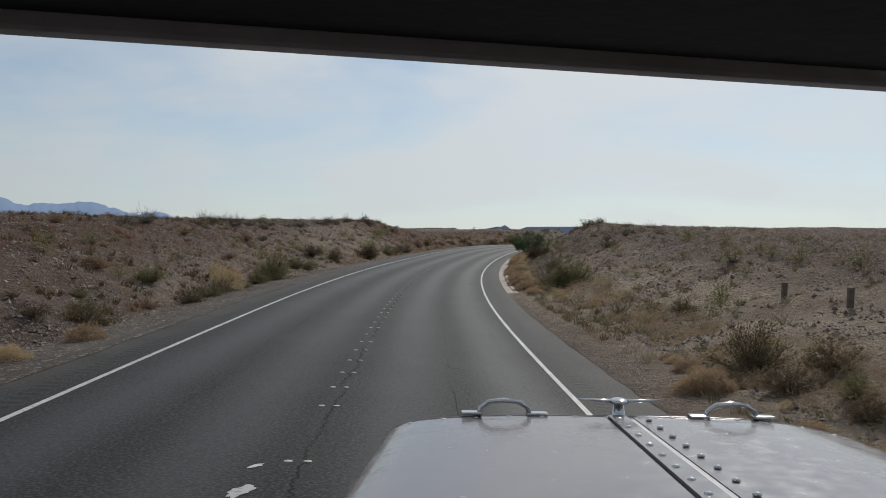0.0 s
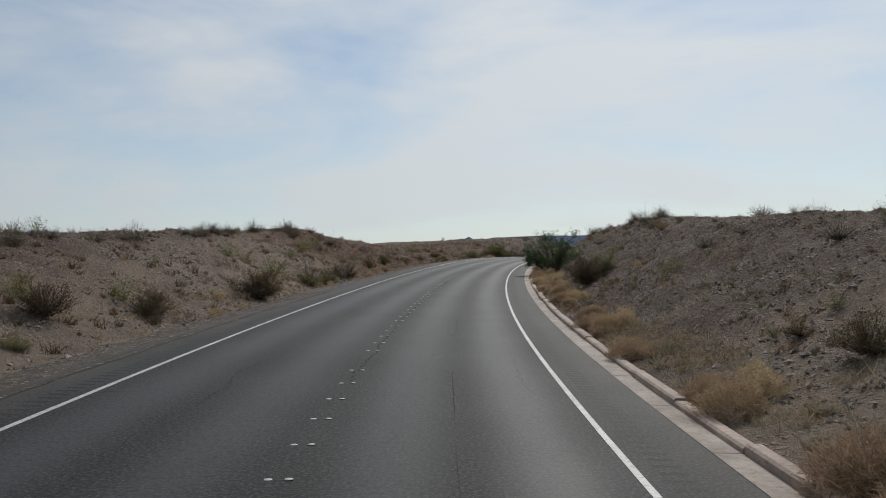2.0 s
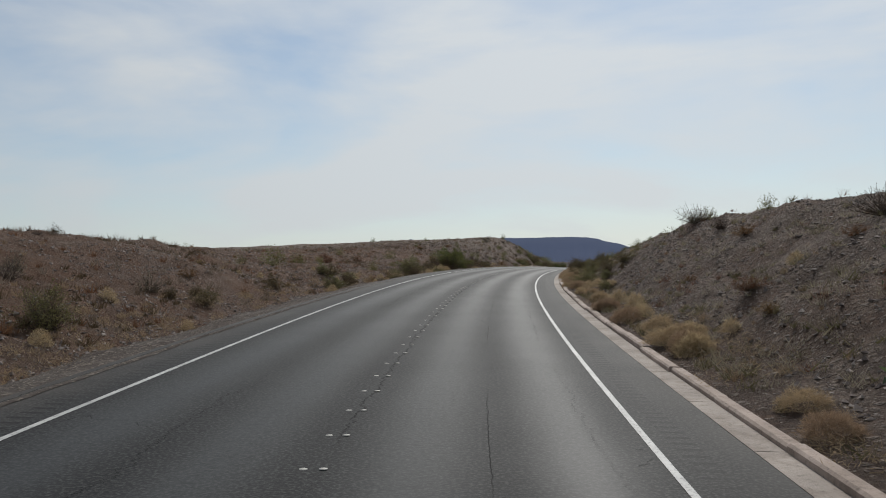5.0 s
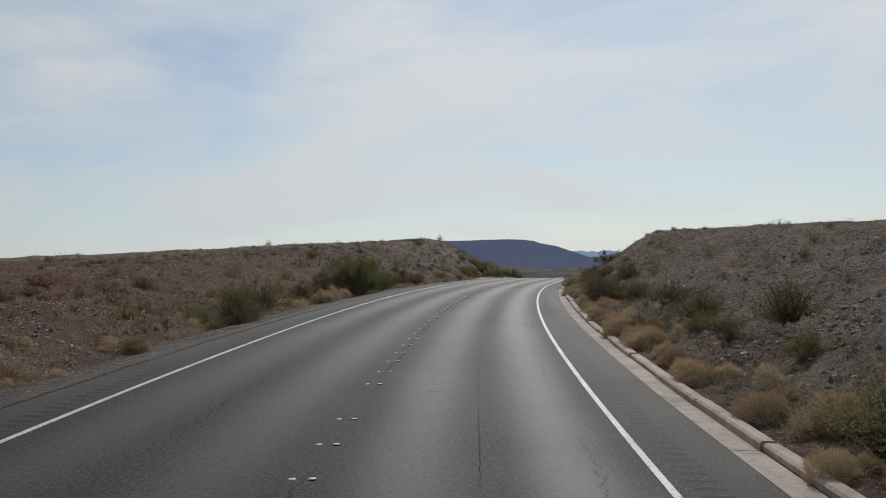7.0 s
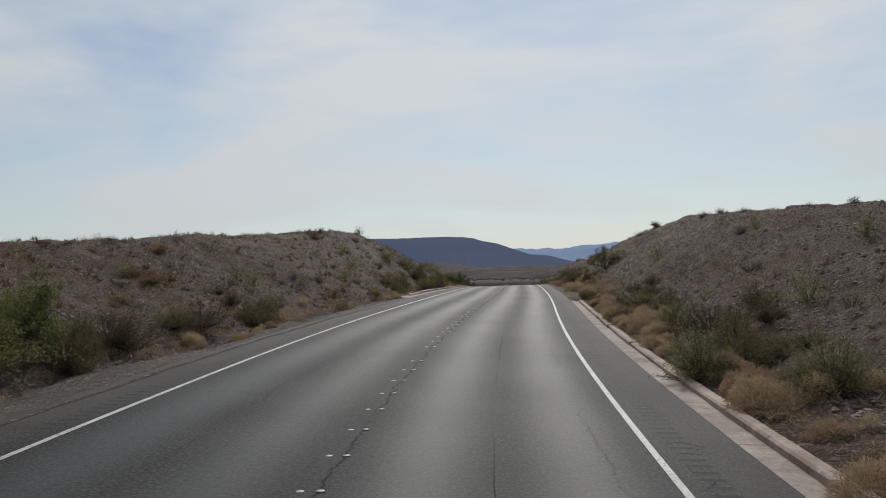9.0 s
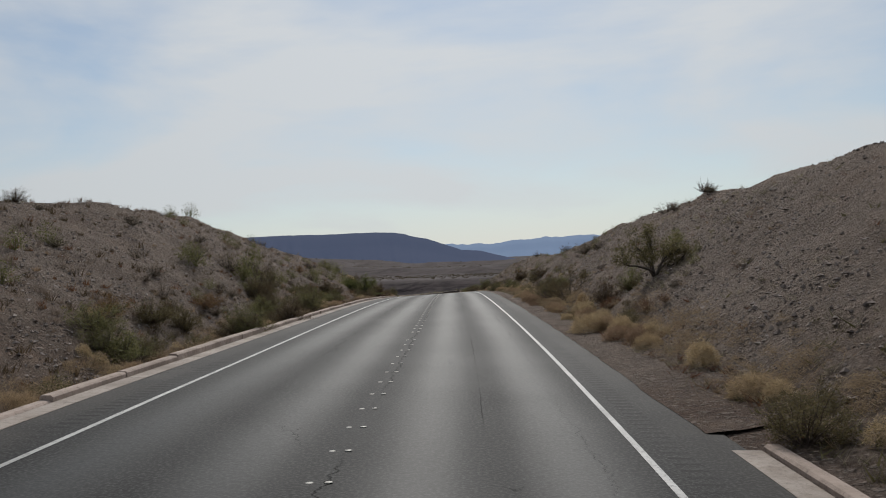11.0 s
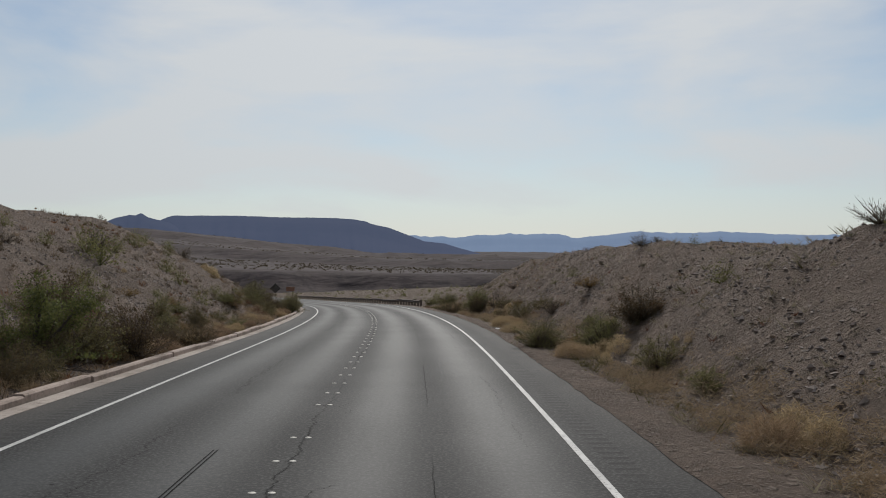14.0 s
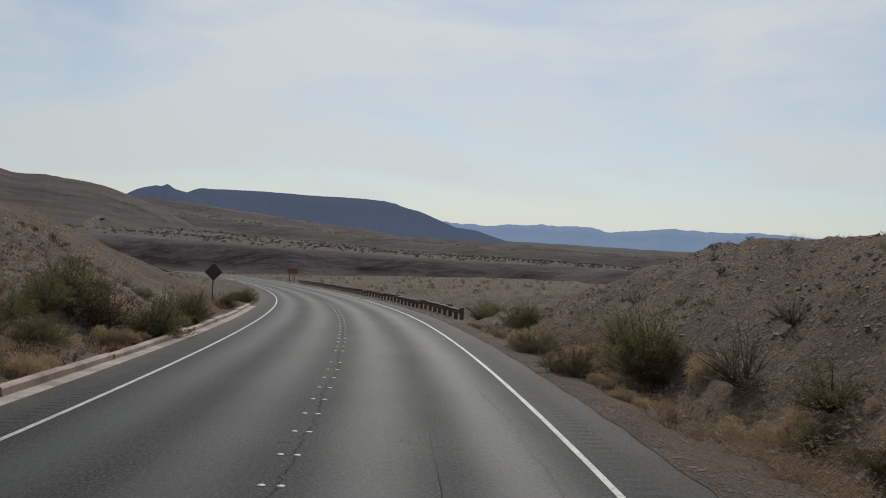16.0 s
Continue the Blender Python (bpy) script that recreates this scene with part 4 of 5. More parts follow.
def tree(name, seed, height, label, lmat, nleaf, spread, gnarl, leafsize=0.07, skirt=0):
    """Small desert tree: tapering limbs from the base, forked twice, with leaves in loose clumps; skirt: low limbs near the ground."""
    rng = random.Random(seed)
    e = tagged(new(name), label, "tree")
    tv, tf, lv, lf = [], [], [], []
    tips = []
    for i in range(6 + skirt):
        low = i >= 6
        az = i * 1.05 + rng.uniform(-0.3, 0.3)
        out = spread * (2.3 if low else 1.0)
        d = Vector((math.cos(az) * out, math.sin(az) * out, 1))
        main = branch(rng, Vector((0.06 * math.cos(az), 0.06 * math.sin(az), -0.1)), d, height * (0.5 if low else 0.62), 6, gnarl, 0.0 if low else 0.02)
        bm = bmesh.new()
        tube(bm, main, [(0.04 if low else 0.055) - 0.005 * k for k in range(7)], 6)
        part("limb", bm, BARK, e, smooth=True)
        for j in range(7 if skirt else 5):
            k = rng.randint(2, 6)
            dd = (main[k] - main[k - 1]).normalized() + Vector((rng.gauss(0, 0.6), rng.gauss(0, 0.6), rng.gauss(0.2, 0.4)))
            side = branch(rng, main[k], dd, height * rng.uniform(0.22, 0.4), 5, gnarl)
            twig(tv, tf, side, 0.016, 0.005)
            for q in range(6 if skirt else 5):
                b2 = branch(rng, side[rng.randint(2, 5)], Vector((rng.gauss(0, 1), rng.gauss(0, 1), rng.gauss(0.3, 0.7))), height * rng.uniform(0.1, 0.2), 3, 0.2)
                twig(tv, tf, b2, 0.007, 0.002)
                tips.append(b2)
    for b2 in tips:
        for q in range(nleaf):
            c = b2[rng.randint(1, 3)] + Vector((rng.gauss(0, 0.085), rng.gauss(0, 0.085), rng.gauss(0, 0.07)))
            if c.z > 0.02:
                leaf(lv, lf, c, leafsize * rng.uniform(0.6, 1.4), rng)
    raw_part("twigwork", tv, tf, BARK, e)
    raw_part("crown", lv, lf, lmat, e)
    return e


DRY_A = ((10.9, 6.2, 0.29), (13.9, 5.8, 0.55), (14.9, -5.7, 0.43), (15.8, 6.1, 0.33), (17.4, 6.2, 0.23), (17.9, -5.6, 0.55), (34.4, 6.4, 0.58),
    (35.3, -7, 1.19), (39.2, 5.9, 0.46), (40.3, 5.6, 0.29), (41.8, 5.8, 0.32), (42.8, 5.7, 0.63), (44.6, 5.5, 0.3), (47.3, 5.6, 0.79), (51.2,
    5.6, 0.68), (57.6, 5.5, 0.58), (63.9, 5.6, 0.58), (74.1, 5.6, 0.63), (78.3, 6.3, 0.32), (79.4, 5.8, 0.37), (80.5, 5.7, 0.39), (81.7, 5.5,
    0.62), (83.5, 5.6, 0.61), (85.3, 5.6, 0.54), (86.9, 6, 0.5), (87.8, -6.9, 0.39), (88.7, -6.5, 0.4), (89.4, 5.4, 0.48), (92.1, 5.6, 0.64),
    (104.2, -6.9, 0.47),)
DRY_B = ((107.1, -7.9, 0.38), (108.4, -7, 0.37), (138.9, 6.5, 0.49), (139.9, 6.3, 0.34), (142.2, 5.7, 0.54), (145.3, 5.3, 0.43), (147.6, -8.4, 0.52),
    (148.3, 5.6, 0.52), (148.4, -6.2, 0.29), (151.6, -5.8, 0.3), (152.7, 5.6, 0.42), (158, 5.7, 0.64), (158.6, 6.7, 0.32), (159.6, 6.4, 0.34),
    (160.2, 5.4, 0.47), (162.8, 5.7, 0.55), (163.4, -7.5, 0.34), (165.4, 5.5, 0.52), (168.4, 5.5, 0.43), (171.9, 5.6, 0.45), (175, -7, 0.61),
    (178, 6.2, 0.31), (179.1, 6.3, 0.35), (180, -7.1, 0.61), (180.1, 5.6, 0.48), (182.6, -7.5, 0.7), (183.8, -7.1, 0.69), (183.8, 5.3, 0.54),
    (186.4, 5.8, 0.34), (188.3, 5.6, 0.63),)
DRY_C = ((190.1, 5.6, 0.28), (191.6, 5.9, 0.58), (195.5, 5.6, 0.47), (199.7, -7.1, 0.43), (199.8, 6, 0.64), (200, -5.8, 0.38), (203.8, -6, 0.37),
    (203.8, 6, 0.66), (206, -5.6, 0.32), (209.2, -7.1, 0.43), (220.1, -6.9, 0.41), (235.5, -7, 0.47), (236.5, 6, 0.44), (237.9, 6.3, 0.4),
    (239.1, 5.8, 0.57), (242.4, 5.6, 0.82), (245, -6.9, 0.38), (246.5, -6.1, 0.58), (248, 5.5, 0.39), (249.1, -5.8, 0.26), (253.6, 5.7, 0.58),
    (255.4, -6, 0.43), (256.3, 6, 0.38), (258.2, 6.2, 0.53), (259.4, 5.4, 0.36), (261.9, -5.6, 0.36), (262.1, 5.7, 0.69), (264.8, 5.6, 0.69),
    (265.8, -6.9, 0.39), (266.2, 6, 0.56),)
DRY_D = ((267.7, -6.5, 0.57), (269.4, -5.9, 0.43), (269.9, 6.2, 0.47), (271.7, 5.5, 0.41), (275.7, -6.7, 0.43), (294.7, 7, 0.28), (296.7, 6.3, 0.33),
    (298.3, 5.8, 0.57), (300.7, -5.7, 0.53), (301.5, 6.2, 0.44), (303.7, -5.7, 0.51), (305, 5.3, 0.33), (306.1, -6, 0.44), (307.8, -5.8, 0.47),
    (308.7, 5.4, 0.47), (310.3, -5.9, 0.36), (312.2, -5.7, 0.48), (312.9, 5.6, 0.69), (314.9, -5.6, 0.52), (321.9, -5.8, 0.52), (324.5, 6.9,
    0.33), (325.6, 6.6, 0.48), (326.8, 6, 0.31), (328.6, 5.7, 0.35), (329.1, -5.6, 0.58), (329.4, 7.5, 0.55), (330.8, 5.8, 0.37), (332.6, -7.3,
    0.32), (335.1, -7.1, 0.39), (336.5, -6.1, 0.53),)
DRY_E = ((338.1, -5.7, 0.36), (339.6, -11.2, 1.04), (340.7, -7.2, 0.78),)
CREOSOTE_A = ((11.4, 7.2, 0.52), (13.2, 6.9, 0.65), (15.2, 7.1, 1.19), (19.5, -7.4, 0.5), (21.4, -7, 0.96), (23.9, 8.4, 0.59), (24.2, 9.5, 0.66), (26.3,
    8, 0.51), (30.6, -8.4, 0.84), (40.7, 7.2, 2.37), (43.8, -7.1, 1.77), (51.5, -7.6, 1.01), (52.3, 11.3, 0.59), (53.6, -10.7, 0.64), (60.5,
    -8.4, 1.19), (67, -8.2, 1.32), (76.8, -7.3, 1.81), (81.7, 7.5, 1.82), (82.5, 8.4, 1.36), (84.4, -8.6, 1.44), (90.7, -7.1, 1.16), (101.2,
    -16.1, 0.71), (105.7, -9.3, 0.67), (110.9, -9.5, 0.76), (116, -8, 1.32), (125.3, -7.6, 0.82), (134.3, -7.8, 0.87), (137.8, 6.8, 0.58),
    (141.1, 7.1, 0.56), (142.4, -7, 0.89),)
CREOSOTE_B = ((145.3, -7.9, 0.9), (145.9, 6.3, 1.02), (147.8, -7.4, 0.66), (155.2, -5.9, 0.61), (158.2, 7.1, 0.54), (160.2, 6.3, 0.86), (164, -6.2, 1.01),
    (166.1, -7, 1.52), (170.7, -7.5, 1.38), (172.6, 6.3, 1.62), (175.6, 6.3, 1.13), (178.1, -9.2, 1.27), (181.4, 6.5, 0.65), (185.9, -7.3,
    0.87), (187.9, -7.6, 2.35), (188.7, 6.7, 1.2), (191.7, 5.5, 1.25), (192.7, 7.1, 0.7), (193.8, -7.4, 1.28), (194.6, 6.8, 0.92), (196.2, -7.6,
    1.65), (205.5, 5.6, 0.8), (226, 5.6, 0.87), (243.8, -7.6, 1.02), (244.2, -5.6, 1.56), (244.2, 9.3, 0.49), (248.9, 9.9, 0.88), (249.7, 7.3,
    1.19), (251.3, -5.6, 1.39), (254.2, -10.2, 1.35),)
CREOSOTE_C = ((254.4, -7.1, 1.58), (256.4, -7.9, 1.58), (258.9, -8.2, 2.43), (260.8, -6.4, 1.79), (263.5, -6.6, 1.44), (264.7, 6.9, 2.42), (266, -8.1,
    0.78), (270.5, -7.2, 1.03), (271.5, -7.3, 0.7), (274.4, -9.5, 0.78), (277.3, -7.8, 1.27), (279.9, -7.6, 1.06), (285.1, 7.9, 1.41), (292.2,
    -9.4, 1.2), (294.3, 7, 0.95), (296.8, -6.9, 2.48), (298.7, -6, 2), (299.5, -8.4, 1.92), (299.9, 8, 1.45), (300.2, 7, 1.39), (301.7, 5.4,
    1.29), (303.9, -5.6, 1.02), (304.8, -6.9, 1.22), (311.7, -7.3, 1.28), (312, -8.8, 0.91), (312.5, -11.5, 1.81), (315.8, 7.1, 1.1), (319.4,
    -8.7, 1.15), (322.3, 7.1, 0.54), (323.8, 7, 0.49),)
CREOSOTE_D = ((330.5, 6.9, 1.5), (326.2, -8.2, 1.06), (328.7, -14.2, 1.3), (331.2, 7, 1.96), (332, 5.5, 1.1), (333.9, -7.9, 1.01), (334.3, 7.4, 1.28), (336.8, -8.1, 1.39),
    (337.5, 5.6, 1.07), (338.7, -7.1, 3.11), (339.4, -5.6, 1.81), (345.7, -5.6, 1.64), (347, 7.2, 1.52), (349.6, -6.5, 1.18), (356.2, 7.2,
    1.07), (358.4, 8.2, 1.13), (360.2, -6, 1.28), (372.2, -5.6, 1.37),)
BARE_A = ((27.5, 7.4, 0.75), (27.6, 13.2, 0.45), (31.6, 12.3, 0.41), (44.3, 7.1, 2), (56.5, 11.6, 1.08), (57.7, 13.6, 0.58), (59.2, -11.6, 0.69),
    (60.2, -15.5, 0.8), (65.5, -15.3, 0.65), (70.4, -15.5, 0.38), (71.8, 10.9, 0.73), (72.6, -15.9, 0.87), (73.5, 15, 0.37), (74.3, 14.2, 0.69),
    (74.4, -15.4, 0.72), (75.7, 19.1, 0.58), (77.8, 13, 0.45), (79.1, 22.6, 0.56), (79.7, 13.2, 0.39), (79.9, 17.9, 1.22), (81.6, -15.5, 0.49),
    (84.6, -15.4, 0.51), (87.2, 13, 0.44), (87.7, -7.5, 1.47), (88.5, 7.5, 0.94), (89.6, -14.8, 0.83), (92.9, 7.4, 0.76), (94.6, -15.2, 0.87),
    (95, -7.6, 1.38), (96.9, -7.2, 1.47),)
BARE_B = ((97.6, 13.5, 0.6), (99.2, -9.3, 0.41), (99.2, 9.9, 0.76), (100.8, 13.1, 1.41), (102.2, -11.8, 0.34), (104.2, -16, 1.25), (105.2, -11, 0.54),
    (106.6, 31.7, 0.53), (107.8, -13.9, 1.28), (110.1, 13.2, 0.85), (110.7, -15.3, 1.19), (113.4, -12.2, 1.26), (114.1, -16, 1.13), (118.4,
    -15.5, 0.91), (118.9, -10.5, 0.83), (119.9, 11.9, 1.22), (130.6, -15.7, 0.5), (132.2, 10.7, 0.82), (139.8, 11.3, 1.26), (141.1, 6.7, 0.58),
    (148.3, -5.5, 0.46), (149.1, -9.3, 0.45), (150.2, 8.9, 0.3), (156, -10.6, 0.39), (164.3, 7.4, 0.46), (167.1, 7.7, 1.09), (171.1, 11.2,
    0.47), (188.1, -29.6, 0.39), (190.1, -21.7, 0.39), (193.5, 11.7, 0.26),)
BARE_C = ((194.5, 9.2, 0.54), (196.8, 6.8, 1.41), (198.1, 9.6, 0.28), (200.2, -23.6, 0.45), (201, -18.6, 0.4), (203.7, 9.5, 0.71), (204.2, -11.4,
    0.48), (208.4, -9.5, 0.81), (209.3, -15.1, 0.5), (210.6, -12.4, 0.47), (210.6, 29, 0.46), (213.1, 13.8, 0.15), (213.8, -15.5, 0.21), (216.6,
    12.2, 0.82), (217.8, 23.4, 0.89), (219.9, -9.8, 0.65), (220.3, -11.2, 0.54), (227.8, 15, 0.63), (228, -15.4, 0.42), (231, -8.8, 0.8), (231,
    25.3, 0.84), (236, 14.2, 0.61), (240, 16.2, 0.71), (242.4, 8.2, 0.44), (243.1, 6.8, 0.71), (243.4, -14.5, 1.23), (245, -15, 0.91), (246.6,
    -16.7, 0.75), (246.6, -9.2, 0.72), (248, -15.1, 0.86),)
BARE_D = ((248.9, -10.3, 0.72), (252.2, -8.7, 0.56), (255.4, -13.4, 0.63), (257.9, -12.9, 0.32), (258.1, -9.7, 1.32), (259.5, -24.7, 0.75), (260.6,
    9.1, 0.54), (261.1, 14.8, 0.87), (262.6, -9.3, 1.02), (263.4, 13.8, 0.67), (265.9, -15.8, 0.53), (266, 7.1, 1.13), (267.1, 14.3, 1.14),
    (268.4, 10.3, 0.92), (271, -9.2, 0.69), (274.4, 10.5, 1.27), (275.5, 7.3, 0.78), (277.4, -11.4, 0.55), (279, 9.1, 0.69), (279.9, -9.3,
    1.15), (281.7, 12.4, 0.64), (283.2, -7.8, 0.97), (290, -15.2, 1.06), (293.5, 11.6, 0.84), (296.2, -12, 0.98), (300.2, 7.9, 0.23), (302.5,
    10.5, 0.19), (305.1, 8.4, 0.27), (308.7, 10.6, 0.7), (311.4, -16.3, 0.83),)
BARE_E = ((311.6, 7.6, 0.93), (312.1, 8.9, 0.29), (314.6, -10.8, 0.47), (317.3, -13.2, 1.47), (319.2, 14.5, 0.58), (327.4, 7.5, 1.33), (330.9, 11.4,
    0.2), (332.1, 9.7, 0.19), (332.8, 11.5, 0.17), (335, 9.2, 0.41), (335.2, 7.4, 0.49), (336.7, -8, 0.25), (337.2, 10.9, 0.37), (338.4, 9,
    0.47), (340.1, -13.3, 1.33), (345.1, -10, 0.55), (348.6, -9.7, 0.5),)
GREEN_A = ((103.5, 5.5, 2.84), (188.3, -7.4, 2.85), (191.9, -8.2, 2.37), (294.8, -7.2, 2.3),)
MESQUITE_A = ((246.7, 8.6, 2.3), (259.4, 6.9, 2.2),)


def plant_all(models, rows, rng, wide=1.0):
    """The first use of each model is itself, the later ones are copies."""
    used = set()
    for s, u, h in rows:
        k = rng.randrange(len(models))
        m = on_road(s, u) @ pose(0, 0, -0.02, rng.uniform(-5, 5), rng.uniform(-5, 5), rng.uniform(0, 360))
        w = h * wide * rng.uniform(0.85, 1.2)
        m = m @ Matrix.Diagonal((w, w, h, 1))
        if k in used:
            sc = models[k].scale
            copy_thing(models[k], m @ Matrix.Diagonal((1 / sc[0], 1 / sc[1], 1 / sc[2], 1)))
        else:
            models[k].matrix_basis = m
            used.add(k)
    for k, m in enumerate(models):
        if k not in used:
            m.matrix_basis = on_road(*[(200.0, 30.0), (180.0, 30.0), (160.0, 32.0), (140.0, 30.0), (120.0, 30.0)][k])


prng = random.Random(11)


def company(rows, n, near):
    """Smaller neighbours beside each plant."""
    out = list(rows)
    for s, u, h in rows:
        for _ in range(n):
            if prng.random() < 0.75:
                v = u + math.copysign(prng.uniform(-0.1, near), u)
                out.append((s + prng.uniform(-1.6, 1.6) * near, math.copysign(max(abs(v), 5.55), u), h * prng.uniform(0.45, 0.85)))
    return tuple(out)


CREO = [shrub("creosote", 100 + i) for i in range(5)]
TALL = [shrub("tall", 150 + i) for i in range(4)]
BAREM = [shrub("bare", 200 + i) for i in range(5)]
DRYM = [dry_clump(300 + i) for i in range(5)]
RUSTM = [shrub("rust", 400 + i) for i in range(3)]


def strays(n, side, s0, s1, u0, u1, h0, h1):
    """Further plants strewn over the land behind the banks."""
    return tuple((prng.uniform(s0, s1), side * (u0 + (u1 - u0) * prng.random() ** 1.6), prng.uniform(h0, h1)) for _ in range(n))


def nearest_first(rows, n):
    """The n plants nearest to the road, and the rest."""
    rows = sorted(rows, key=lambda r: abs(r[1]))
    return tuple(rows[:n]), tuple(rows[n:])


def far_field(name, rows, material, label, stems, leaves, size, round_up, wide=1.0):
    """Plants strewn far from the road, joined."""
    verts, faces = [], []
    for s, u, h in rows:
        base = on_road(s, u)
        v, f = [], []
        for _ in range(stems):
            d = Vector((prng.gauss(0, 0.5), prng.gauss(0, 0.5), 1))
            twig(v, f, branch(prng, Vector((0, 0, -0.04)), d, h * prng.uniform(0.6, 1.0), 3, 0.15), 0.012 * h, 0.004 * h)
        for _ in range(leaves):
            az, cz = prng.uniform(0, 6.28), prng.random()
            sz = math.sqrt(1 - cz * cz)
            p = Vector((math.cos(az) * sz * 0.6, math.sin(az) * sz * 0.6, cz * 0.9)) * h * (round_up + (1 - round_up) * prng.random())
            leaf(v, f, p, size * prng.uniform(0.6, 1.4) * h, prng, 0.3, wide)
        k = len(verts)
        verts.extend(tuple(base @ Vector(p)) for p in v)
        faces.extend(tuple(i + k for i in q) for q in f)
    return tagged(mesh_object(name, verts, faces, material, smooth=False), label, "scrub", kind="stuff")


bushes = company(CREOSOTE_A + CREOSOTE_B + CREOSOTE_C + CREOSOTE_D, 1, 1.0) + strays(26, -1, 0, 300, 12, 70, 0.6, 1.3) + strays(26, 1, 0, 300, 12, 70, 0.6, 1.3) + strays(10, 1, 175, 225, 7, 12, 0.6, 1.2) + strays(10, -1, 85, 125, 7, 12, 0.6, 1.2) + strays(60, -1, 228, 345, 6.6, 16, 0.45, 1.2) + strays(36, -1, 228, 350, 6.2, 10, 0.5, 1.2) + strays(10, 1, 228, 330, 6.6, 9, 0.5, 1.0) + strays(26, -1, 6, 62, 6.4, 15, 0.4, 0.9) + strays(30, -1, 140, 222, 6.8, 12, 0.5, 1.5) + strays(22, 1, 140, 224, 6.4, 8.5, 0.6, 1.3) + strays(20, 1, 228, 325, 7, 13, 0.3, 0.8) + strays(16, 1, 45, 225, 7, 16, 0.3, 0.8) + strays(40, -1, 5, 225, 7.5, 20, 0.3, 0.9) + strays(26, 1, 5, 60, 8, 22, 0.3, 0.8)
bushes, far_bushes = nearest_first(bushes, 296)
plant_all(CREO, tuple(b for b in bushes if b[2] < 1.15), prng, 1.25)
plant_all(TALL, tuple((b[0], b[1], min(b[2], 1.9)) for b in bushes if b[2] >= 1.15), prng, 1.15)
far_field("far_creosote", far_bushes, LEAF_OLIVE, "olive creosote scrub strewn over the banks", 12, 420, 0.055, 0.35)
crest = tuple((prng.uniform(42, 112), -prng.uniform(14.8, 17.5), prng.uniform(0.7, 1.25)) for _ in range(22)) + tuple((prng.uniform(55, 120), prng.uniform(12.5, 16), prng.uniform(0.6, 1.2)) for _ in range(12))
bare = crest + company(BARE_A + BARE_B + BARE_C + BARE_D + BARE_E, 1, 1.3) + strays(26, -1, 0, 320, 9, 60, 0.3, 0.9) + strays(26, 1, 0, 330, 9, 60, 0.3, 0.9) + strays(26, -1, 228, 345, 7, 18, 0.3, 0.7)
bare, far_bare = nearest_first(bare, 296)
plant_all(BAREM, bare, prng, 1.15)
far_field("far_dry_scrub", far_bare, LEAF_GREY, "nearly bare grey-brown scrub strewn over the banks", 16, 120, 0.05, 0.3)
clumps = company(DRY_A + DRY_B + DRY_C + DRY_D + DRY_E, 2, 0.8) + strays(45, 1, 228, 345, 6.0, 7.4, 0.35, 0.7) + strays(30, -1, 228, 352, 5.75, 6.9, 0.3, 0.55) + strays(30, -1, 60, 226, 6.6, 9, 0.25, 0.5) + strays(110, 1, 44, 226, 5.5, 6.6, 0.35, 0.65) + strays(18, 1, 176, 226, 5.5, 7.2, 0.25, 0.5) + strays(12, 1, 90, 130, 5.5, 7, 0.3, 0.5) + strays(12, -1, 0, 330, 7, 14, 0.2, 0.4) + strays(12, 1, 0, 330, 7, 14, 0.2, 0.4)
clumps, far_clumps = nearest_first(clumps, 296)
plant_all(DRYM, clumps, prng, 0.95)
far_field("far_dry_clumps", far_clumps, STRAW, "dry tan clumps strewn behind the road's edge", 6, 1100, 0.17, 0.6, 0.16)
rust = strays(26, -1, 150, 222, 6.6, 15, 0.35, 0.8) + strays(14, -1, 5, 60, 7, 20, 0.35, 0.7) + strays(10, -1, 85, 150, 7, 14, 0.3, 0.6) + strays(12, 1, 80, 140, 7.5, 14, 0.3, 0.6) + strays(12, 1, 230, 340, 6.6, 9, 0.3, 0.7) + strays(34, -1, 232, 350, 6.2, 11, 0.3, 0.8)
flats = tuple((prng.uniform(372, 520), prng.choice((-1, 1)) * prng.uniform(8, 85), prng.uniform(0.4, 1.1)) for _ in range(420))
far_field("flat_scrub", flats, LEAF_OLIVE, "low olive scrub dotted over the flat wash", 0, 110, 0.13, 0.3)
plant_all(RUSTM, rust, prng, 1.2)
s, u, h = GREEN_A[0]
tree("desert_tree", 77, h, "dark green dense desert tree leaning over the kerb", LEAF_GREEN, 46, 0.72, 0.12, 0.058, 4).matrix_basis = on_road(s - 1.0, 6.7) @ Matrix.Diagonal((1.25, 1.25, 1.25, 1))
for i, (s, u, h) in enumerate(GREEN_A[1:]):
    tree("palo_verde", 60 + i, h, "dense green palo verde beside the road", LEAF_PALO, 60, 0.95, 0.14, 0.05, 4).matrix_basis = on_road(s, u) @ pose(0, 0, 0, 0, 0, 75 * i)
for i, (s, u, h) in enumerate(MESQUITE_A):
    tree("mesquite", 90 + i, h, "spreading mesquite with dark twisted branches and sparse leaves", LEAF_OLIVE, (62, 26)[i], (0.95, 1.25)[i], 0.22, 0.05).matrix_basis = on_road(s, u) @ pose(0, 0, 0, 0, 0, 140 * i)


# ---- loose stones on the banks ----
def stone_mat():
    m, nt, b = mat("bank_stone", 0.9)
    geo = nt.nodes.new("ShaderNodeNewGeometry")
    col = blend(nt, geo.outputs["Random Per Island"], (0.10, 0.082, 0.074), (0.40, 0.345, 0.305))
    col = blend(nt, span(nt, noise_of(nt, 14, 4), 0.35, 0.7, 0.0, 0.5), col, (0.16, 0.122, 0.105))
    nt.links.new(col, b.inputs["Base Color"])
    b.inputs["Specular IOR Level"].default_value = 0.2
    return m


